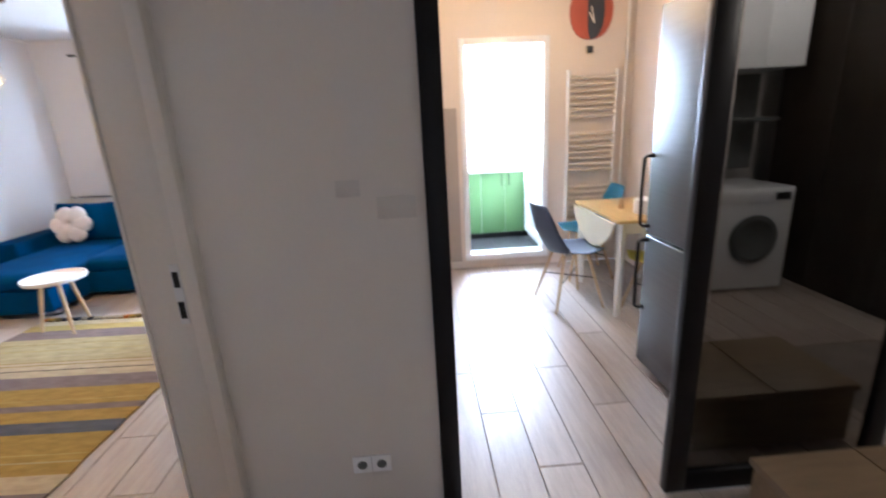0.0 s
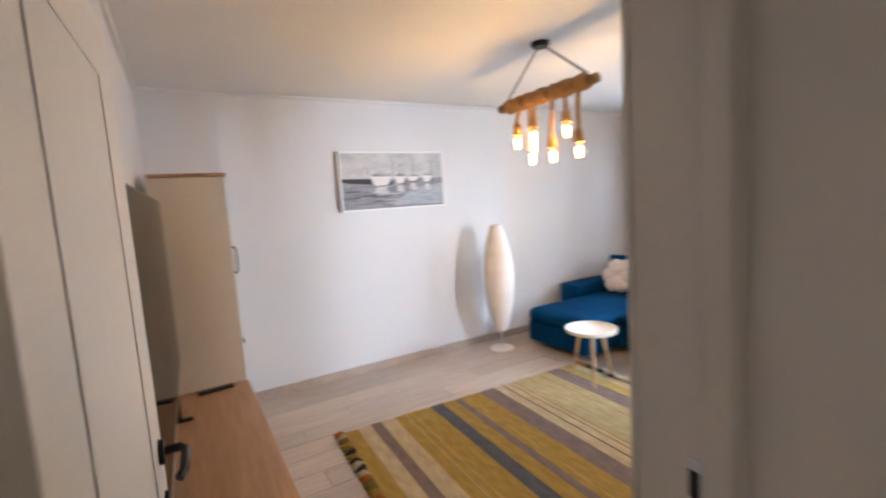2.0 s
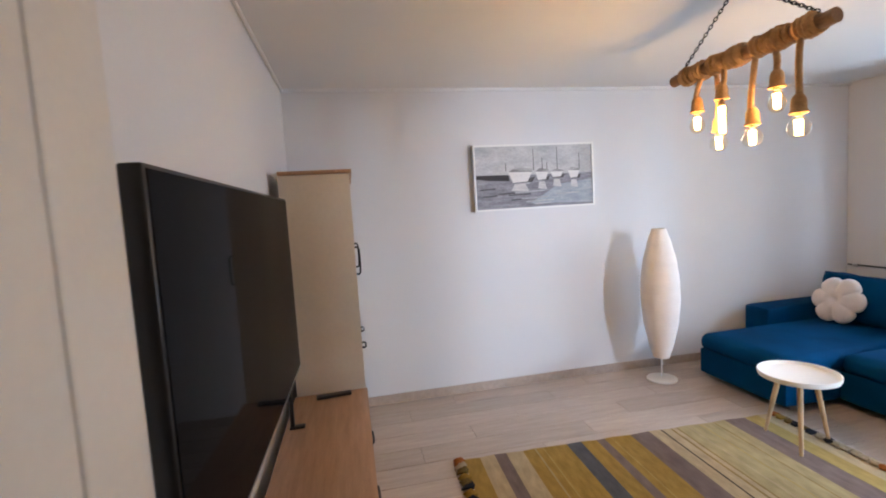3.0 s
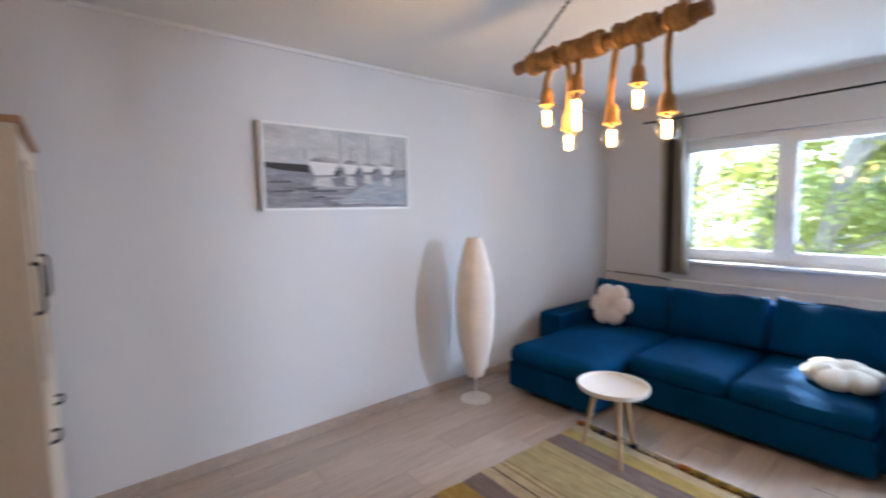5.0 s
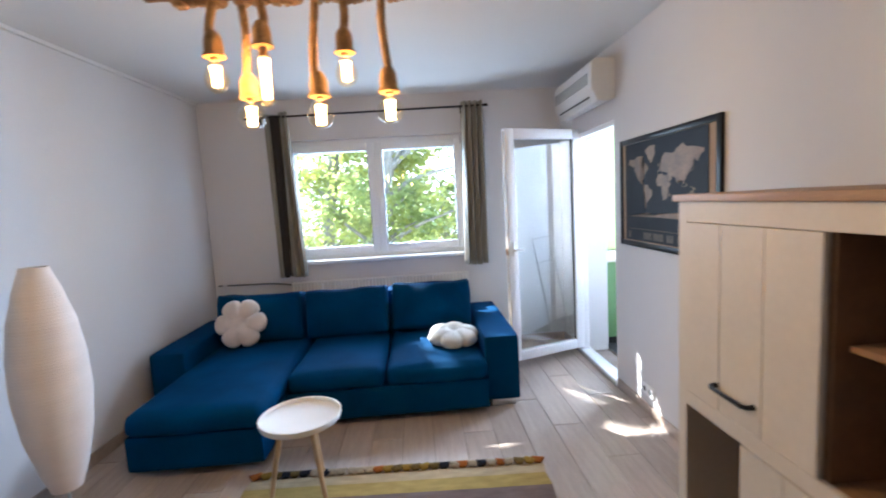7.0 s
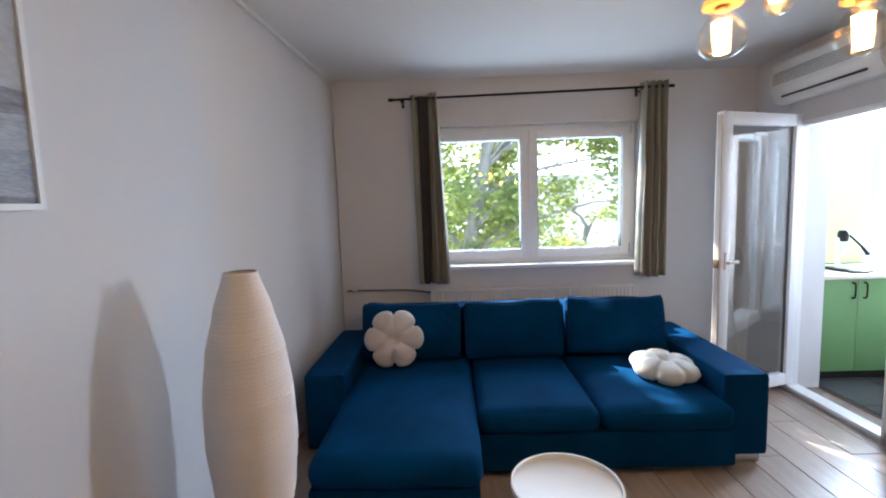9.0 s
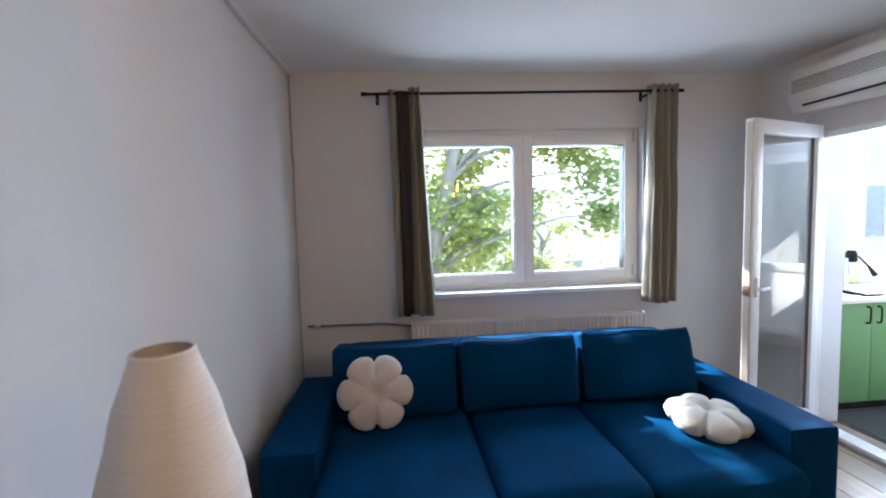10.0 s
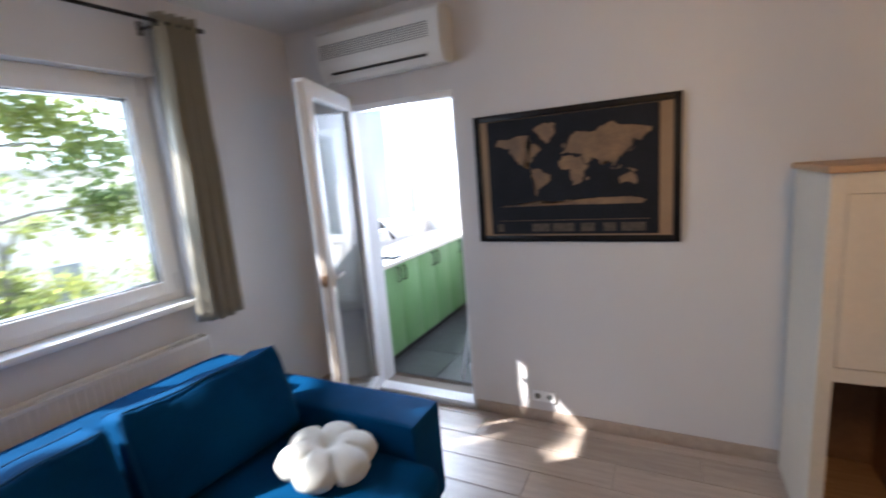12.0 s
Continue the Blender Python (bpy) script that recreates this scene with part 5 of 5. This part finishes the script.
def balloon_clock():
    t = thing("balloon_wall_clock", (1.93, KY, 2.04), "wall clock shaped like a striped hot air balloon", "clock")
    cx, cz, R = 1.93, 2.39, 0.20
    for k in range(5):
        b = bmesh.new()
        n = 14
        left, right = [], []
        for i in range(n + 1):
            a = math.pi * i / n
            rr = R * math.sin(a) ** 0.8 if 0 < i < n else 0.02
            z = cz + R * math.cos(a) * (1.0 if a < math.pi / 2 else 1.22)
            left.append((cx + rr * (-1 + 0.4 * k), z))
            right.append((cx + rr * (-1 + 0.4 * (k + 1)), z))
        pts = left + right[::-1]
        f = b.faces.new([b.verts.new((x, KY - 0.004, z)) for x, z in pts])
        ext = bmesh.ops.extrude_face_region(b, geom=[f])
        for v in ext["geom"]:
            if isinstance(v, bmesh.types.BMVert):
                v.co.y -= 0.018 + 0.006 * (2 - abs(k - 2))
        part("gore", b, M["red_shell"] if k in (0, 1, 4) else M["dark_panel"], t, "red and dark balloon stripe", 0)
    part("clock_hand", tube([(1.95, KY - 0.04, 2.28), (1.90, KY - 0.04, 2.37)], 0.005, 6), M["white_metal"], t, "white clock hand")
    part("clock_hand", tube([(1.95, KY - 0.04, 2.28), (1.92, KY - 0.04, 2.42)], 0.005, 6), M["white_metal"], t, "white clock hand")
    part("basket", box(1.90, 1.955, KY - 0.03, KY - 0.004, 2.03, 2.09, 0.004), M["dark_panel"], t, "small dark basket")


def kitchen_lamp():
    """Round wooden beam under the ceiling with three lit tube bulbs."""
    x, ya, yb, z = 1.06, 2.62, 3.78, 2.535
    t = thing("beam_pendant_lamp", (x, (ya + yb) / 2, ZC), "wooden beam pendant lamp with three lit tube bulbs", "pendant lamp")
    part("beam", tube([(x, ya + (yb - ya) * i / 12, z + 0.004 * math.sin(i * 1.7)) for i in range(13)], 0.030, 12), M["rope"], t, "tan rope-wound beam")
    for y in (ya + 0.2, yb - 0.2):
        part("hanger", tube([(x, y, z + 0.02), (x, y, ZC)], 0.006, 8), M["black"], t)
    for y in (2.80, 3.20, 3.60):
        part("socket", lathe([(0.012, 0.0), (0.024, -0.012), (0.026, -0.05), (0.020, -0.055)], (x - 0.03, y, z - 0.018), 14), M["rope"], t, "rope-wrapped lamp socket")
        part("bulb", lathe([(0.002, 0.0), (0.014, 0.01), (0.017, 0.03), (0.017, 0.11), (0.012, 0.135)], (x - 0.03, y, z - 0.20), 14), M["filament"], t, "lit amber tube bulb", 60)
    point("pendant_light", (x - 0.03, 3.2, z - 0.24), 1.3, (1.0, 0.70, 0.42), 0.06)


fridge()
kitchen_table()
towel_radiator()
balloon_clock()
kitchen_lamp()
shell_chair((1.44, 3.42, 0), 8, M["navy_shell"], "navy shell chair with beech dowel legs beside the table")
shell_chair((1.98, 3.00, 0), 95, M["yellow_shell"], "yellow shell chair pushed under the table")
shell_chair((1.80, 4.06, 0), 176, M["teal_shell"], "teal shell chair at the far end of the table")
t = thing("white_canister", (1.95, 3.25, 0.751), "round white canister standing on the kitchen table", "canister")
part("canister_body", lathe([(0.0, 0.0), (0.085, 0.0), (0.088, 0.01), (0.088, 0.10), (0.08, 0.105), (0.0, 0.105)], (1.95, 3.25, 0.751), 32), M["white_metal"], t)
t = thing("salt_shaker", (1.85, 3.45, 0.751), "small glass salt shaker on the kitchen table", "shaker")
part("shaker_body", lathe([(0.0, 0.0), (0.02, 0.0), (0.017, 0.06), (0.0, 0.085)], (1.85, 3.45, 0.751), 16), M["beech"], t)
t = tagged(new("door_3"), "white framed glazed kitchen door to the balcony", "door", kind="structure")
t.matrix_basis = pose(1.12, KY, 0.12)
part("door_frame", boxes((0.70, 0.755, KY - 0.02, KY + 0.10, 0.12, 2.2), (1.495, 1.55, KY - 0.02, KY + 0.10, 0.12, 2.2), (0.755, 1.495, KY - 0.02, KY + 0.10, 2.14, 2.2), (0.70, 1.55, KY - 0.04, KY + 0.13, 0.09, 0.15), bevel=0.004), M["pvc"], t)

leaf = part("leaf", boxes((1.525, 1.575, 4.63, 4.72, 0.16, 2.12), (1.525, 1.575, 5.24, 5.33, 0.16, 2.12), (1.525, 1.575, 4.72, 5.24, 2.03, 2.12), (1.525, 1.575, 4.72, 5.24, 0.16, 0.25), (1.525, 1.575, 4.72, 5.24, 0.86, 0.95), (1.54, 1.56, 4.72, 5.24, 0.25, 0.86), bevel=0.004), M["pvc"], t, "white door leaf standing open on the balcony")
part("pane", box(1.547, 1.553, 4.72, 5.24, 0.95, 2.03), M["pane"], leaf, "clear glass pane").visible_shadow = False

# ---- hallway
t = tagged(new("glass_partition"), "black framed sliding glass door between hall and kitchen", "glass door", kind="structure")
t.matrix_basis = pose(1.2, 1.55, 0)
part("post", box(0.272, 0.345, 1.50, 1.60, 0, 2.12, 0.003), M["black"], t)
part("header", box(0.345, 2.2, 1.52, 1.60, 2.07, 2.119, 0.003), M["black"], t)
g = part("sliding_panel", boxes((1.153, 1.235, 1.43, 1.47, 0.012, 2.10), (1.965, 2.04, 1.43, 1.47, 0.012, 2.10), (1.235, 1.965, 1.43, 1.47, 0.012, 0.10), (1.235, 1.965, 1.43, 1.47, 2.02, 2.10), bevel=0.003), M["black"], t, "black framed sliding panel")
part("pane", box(1.235, 1.965, 1.446, 1.454, 0.10, 2.02), M["pane_tint"], g, "tinted reflecting glass")
part("track", box(0.35, 2.2, 1.44, 1.512, 2.112, 2.16, 0.003), M["black"], t, "black sliding rail")


def washing_machine():
    x0, x1, y0, y1 = 2.60, 3.22, -1.03, -0.47
    t = thing("washing_machine", ((x0 + x1) / 2, (y0 + y1) / 2, 0), "white front-loading washing machine in an alcove", "washing machine")
    part("body", box(x0, x1, y0, y1, 0.02, 0.86, 0.01), M["pvc"], t)
    part("control_panel", box(x0 + 0.02, x1 - 0.02, y1, y1 + 0.006, 0.74, 0.84, 0.002), M["pvc"], t)
    part("display", box(x1 - 0.16, x1 - 0.04, y1 + 0.006, y1 + 0.009, 0.76, 0.82), M["black_plastic"], t, "dark display")
    b = lathe([(0.0, 0.0), (0.19, 0.0), (0.20, 0.02), (0.16, 0.035), (0.14, 0.02), (0.0, 0.015)], (0, 0, 0), 36)
    b.transform(pose((x0 + x1) / 2, y1, 0.45, -90, 0, 0))
    part("door", b, M["shelf_grey"], t, "round grey glass door")


washing_machine()
# unseen lamp, added to light the mirrored alcove and lift the dark hall
t = thing("ceiling_lamp", (3.0, 0.35, ZC), "round lit white ceiling lamp, unseen, added to light the alcove", "ceiling lamp")
part("shade", lathe([(0.0, -0.07), (0.10, -0.065), (0.14, -0.03), (0.14, 0.0)], (3.0, 0.35, ZC), 28), glow("lit_opal_glass", (1.0, 0.95, 0.86), 0.8), t)
point("alcove_light", (3.0, 0.35, ZC - 0.16), 2.4, (1.0, 0.82, 0.63), 0.08)
t = thing("wall_cupboard", (2.91, -0.5, 1.55), "white wall cupboard above grey shelves in the alcove", "cupboard")
part("body", box(2.60, 3.22, -1.03, -0.59, 1.75, 2.5, 0.004), M["pvc"], t)
part("door", box(2.602, 2.908, -0.59, -0.572, 1.755, 2.495, 0.003), M["pvc"], t)
part("door", box(2.912, 3.218, -0.59, -0.572, 1.755, 2.495, 0.003), M["pvc"], t)
t = thing("wall_shelf", (2.91, -0.6, 1.3), "dark grey shelf above the washing machine", "shelf")
part("board", boxes((2.60, 3.22, -1.03, -0.73, 1.36, 1.385), (2.60, 3.22, -1.03, -1.01, 0.95, 1.74)), M["shelf_grey"], t)
# added to give the glass its dark brown reflection; also dims the hall
t = thing("hall_wardrobe", (3.66, 0.3, 0), "tall dark brown wooden wardrobe, added for the dark reflection in the glass", "wardrobe")
part("body", box(3.43, 3.92, -1.01, 1.17, 0.0, 2.35, 0.004), M["wenge"], t)
for k in range(4):
    part("door", box(3.412, 3.429, -1.005 + k * 0.545, -0.465 + k * 0.545, 0.06, 2.34, 0.003), M["wenge"], t)
t = thing("shoe_chest", (1.75, 1.15, 0), "low pale oak shoe chest in the hallway", "chest")
part("body", box(1.36, 2.10, 0.82, 1.265, 0.02, 0.27, 0.003), M["hall_oak"], t)
part("top", boxes((1.35, 1.728, 0.81, 1.275, 0.271, 0.30), (1.732, 2.11, 0.81, 1.275, 0.271, 0.30), bevel=0.003), M["hall_oak"], t)
handle(t, (1.36, 1.02, 0.2), (1.36, 1.14, 0.2), (-0.02, 0, 0))
socket((0.0, 1.51, 0.215), "y")
# two thin plates give the grey smudges on this wall
t = thing("light_switch", (-0.02, 1.51, 1.1), "two thin pale grey-beige plates flush on the hallway wall", "switch")
part("plate", boxes((0.11, 0.24, 1.5065, 1.5095, 1.185, 1.26), (-0.02, 0.06, 1.5065, 1.5095, 1.265, 1.32), bevel=0.0012), material("grey_beige_plate", (0.60, 0.565, 0.53), 0.6, vary=0.05), t)


# ---- outdoors
solid("backdrop", boxes((-120, 120, 75, 75.2, -6, 34), (120, 120.2, 8, 75, -6, 34), (-120.2, -120, 8, 75, -6, 34)), glow("bright_haze", (0.90, 0.96, 1.0), 0.9), "bright hazy sky in the distance", "sky", "structure")
LEAF = leaf_material()
solid("ground", boxes((-70, 70, 6.6, 150, -3.6, -3.2)), M["yard"], "pale sunlit concrete yard between the houses", "ground", "structure")


def house(x0, x1, y0, y1, z1, label):
    t = thing("house", ((x0 + x1) / 2, (y0 + y1) / 2, -3.2), label, "house", "houses outside")
    part("wall", box(x0, x1, y0, y1, -3.2, z1), M["facade"], t)
    part("roof", box(x0 - 0.4, x1 + 0.4, y0 - 0.4, y1 + 0.4, z1, z1 + 0.35), M["roof"], t)
    n = int((x1 - x0) / 3.2)
    for f in range(int((z1 + 3.2) / 2.9)):
        for k in range(n):
            x, z = x0 + 1.2 + k * 3.2, -2.3 + f * 2.9
            w = part("window", boxes((x, x + 0.08, y0 - 0.05, y0, z, z + 1.5), (x + 1.12, x + 1.2, y0 - 0.05, y0, z, z + 1.5), (x + 0.08, x + 1.12, y0 - 0.05, y0, z, z + 0.08), (x + 0.08, x + 1.12, y0 - 0.05, y0, z + 1.42, z + 1.5)), M["pvc"], t)
            part("pane", box(x + 0.08, x + 1.12, y0 - 0.02, y0 - 0.001, z + 0.08, z + 1.42), M["facade_window"], w, "dark window pane")


def tree(place, lean, h, crown, n, seed, leaf=0.09, boughs=(), girth=0.17):
    """A tapered trunk with curved limbs and a crown of single leaves in loose clumps."""
    r = random.Random(seed)
    t = thing("tree", place, "leafy deciduous tree with a leaning grey trunk outside the window", "tree", "garden trees")
    x, y, z = place
    spine = [Vector((x + lean * (u * h) + 0.10 * math.sin(u * 5 + seed), y + 0.1 * math.sin(u * 4), z + u * h)) for u in [i / 14 for i in range(15)]]
    part("trunk", tube(spine, [girth * (1 - 0.65 * i / 14) for i in range(15)], 12), M["bark"], t)
    tips = []
    ends = [Vector(b2[:3]) for b2 in boughs]
    fixed = list(ends)
    for k in range(7):
        s = spine[6 + k]
        a = math.tau * k * 0.38 + r.random()
        l = r.uniform(0.7, 1.5) * min(1.0, crown[0])
        ends.append(s + Vector((math.cos(a) * l, math.sin(a) * l, r.uniform(0.5, 1.3))))
    for e in ends:
        s = min(spine[6:], key=lambda q: (q - e).length + abs(q.z + 0.8 - e.z))
        side = Vector((r.uniform(-0.2, 0.2), r.uniform(-0.2, 0.2), 0.25))
        pts = [s + (e - s) * u + side * math.sin(math.pi * u) + Vector((0.05 * math.sin(7 * u + seed), 0, 0.04 * math.sin(9 * u))) for u in (0, 0.2, 0.4, 0.6, 0.8, 1)]
        part("limb", tube(pts, [0.055, 0.042, 0.032, 0.022, 0.014, 0.006], 7), M["bark"], t)
        tips += pts[3:] if e not in fixed else []
    verts, faces = [], []
    clumps = []
    for _ in range(crown[3]):
        c = Vector((x + lean * h * 0.6 + r.gauss(0, crown[0]), y + 0.6 + r.gauss(0, crown[1]), z + crown[2][0] + (crown[2][1] - crown[2][0]) * r.random()))
        clumps.append((c, r.uniform(0.25, 0.65)))
    clumps += [(Vector(c[:3]) + Vector((r.gauss(0, 0.4), r.gauss(0, 0.4), r.gauss(0, 0.32))) * c[3], c[3]) for c in boughs for _ in range(6)]
    for e in tips:
        clumps.append((e, r.uniform(0.2, 0.4)))
    for _ in range(n):
        c, s = clumps[r.randrange(len(clumps))]
        p = c + Vector((r.gauss(0, s * 0.5), r.gauss(0, s * 0.5), r.gauss(0, s * 0.35)))
        q = Euler((r.uniform(-0.9, 0.9), r.uniform(-0.9, 0.9), r.uniform(0, 6.28))).to_matrix()
        l = leaf * r.uniform(0.7, 1.3)
        i = len(verts)
        for a, b2, c2 in ((0, 0, 0), (0.42, 0.45, 0.06), (0.0, 1.0, -0.05), (-0.42, 0.45, 0.06)):
            verts.append(p + q @ Vector((a * l, b2 * l, c2 * l)))
        faces.append((i, i + 1, i + 2, i + 3))
    base = root(t).matrix_basis.inverted()
    me = bpy.data.meshes.new("crown")
    me.from_pydata([base @ v for v in verts], [], faces)
    me.materials.append(LEAF)
    ob = new("crown", me)
    ob.parent = t
    tagged(ob, "sunlit green leaves", kind="stuff")


house(7.0, 24.0, 13.0, 20.0, 6.2, "pale rendered apartment house beyond the trees")
house(0.4, 10.0, 24.0, 30.0, 2.4, "low pale rendered house behind the yard")
tree((-3.70, 9.6, -3.2), 0.24, 7.5, (0.9, 0.8, (3.4, 6.4), 60), 9500, 1, 0.11, ((-1.0, 9.5, 2.9, 0.38), (-0.55, 9.3, 2.6, 0.40), (-0.25, 9.2, 2.1, 0.36), (-0.2, 9.2, 1.5, 0.30), (-1.45, 9.7, 2.75, 0.42), (-1.6, 10.2, 3.3, 0.40), (-2.2, 10.6, 1.9, 0.5), (-1.9, 10.5, 1.2, 0.45)), 0.19)
# this tree's high boughs are added out of view to trim the sun indoors
tree((-4.52, 11.5, -3.2), 0.14, 8.5, (1.2, 1.1, (3.0, 7.4), 70), 12000, 2, 0.115, ((-6.25, 10.0, 5.85, 0.22), (-5.20, 10.0, 5.58, 0.10), (-5.62, 10.0, 5.85, 0.09), (-5.42, 10.0, 5.70, 0.08), (-4.88, 10.0, 5.74, 0.07), (-5.04, 10.0, 5.63, 0.07)), 0.19)
tree((-6.5, 14.0, -3.2), 0.05, 8.5, (1.8, 1.4, (2.0, 8.0), 80), 7000, 3, 0.13)
tree((-3.4, 17.0, -3.2), 0.03, 5.6, (1.5, 1.4, (0.8, 5.0), 70), 9000, 5, 0.13)
tree((0.9, 15.5, -3.2), 0.02, 3.9, (0.7, 0.6, (1.0, 3.3), 50), 4500, 7, 0.12)
tree((4.6, 15.0, -3.2), 0.02, 3.6, (0.9, 0.6, (0.8, 3.0), 50), 4500, 8, 0.12)
tree((-1.1, 17.5, -3.2), 0.02, 5.4, (0.75, 1.2, (0.8, 4.9), 60), 7000, 6, 0.13)


# ---- floors, piece by piece
f1 = solid("floor", boxes((-4.6, XE + 0.28, YS - 0.05, YN + 0.02, -0.12, -0.0075), (XD, 4.3, -1.5, YS - 0.05, -0.12, -0.0075), (XE + 0.28, 4.3, YS - 0.05, KY, -0.12, -0.0075)), M["joint"], "beige wood-look plank tiles with dark joints", "floor", "structure", 0)


def lay(floor_ob, mat, name, x0, x1, y0, y1, w, length, shift, z=0.0):
    """Floor pieces with open joints, each an object on shared meshes."""
    me, gap, i, x = {}, 0.004, 0, x0
    while x < x1 - 0.01:
        xe = min(x + w, x1)
        y = y0 - (i * shift) % length
        while y < y1 - 0.005:
            a, c = max(y, y0), min(y + length, y1)
            if c - a > 0.02:
                key = (round(xe - x, 3), round(c - a, 3))
                if key not in me:
                    hx, hy = (xe - x - gap) / 2, (c - a - gap) / 2
                    me[key] = mesh_of(name, box(-hx, hx, -hy, hy, -0.007, 0, 0.0015, 1), mat, 0)
                ob = new(name, me[key])
                ob.parent = floor_ob
                ob.location = ((x + xe) / 2, (a + c) / 2, z)
            y += length
        x, i = xe, i + 1


lay(f1, M["plank"], "plank", -4.18, XE + 0.0, YS, YN, 0.2, 1.2, 0.4)
lay(f1, M["plank"], "plank", XE, 2.36, YS - 0.05, KY, 0.2, 1.2, 0.4)
lay(f1, M["plank"], "plank", XD, 4.2, -1.35, YS - 0.05, 0.2, 1.2, 0.4)
f2 = solid("floor_balcony", boxes((BX0, BX1, KY + 0.1, BY, -0.12, 0.012)), M["joint"], "dark slate-grey balcony floor tiles", "floor", "structure", 0)
lay(f2, M["slate"], "tile", BX0, BX1, 4.6, BY, 0.45, 0.45, 0.0, 0.02)
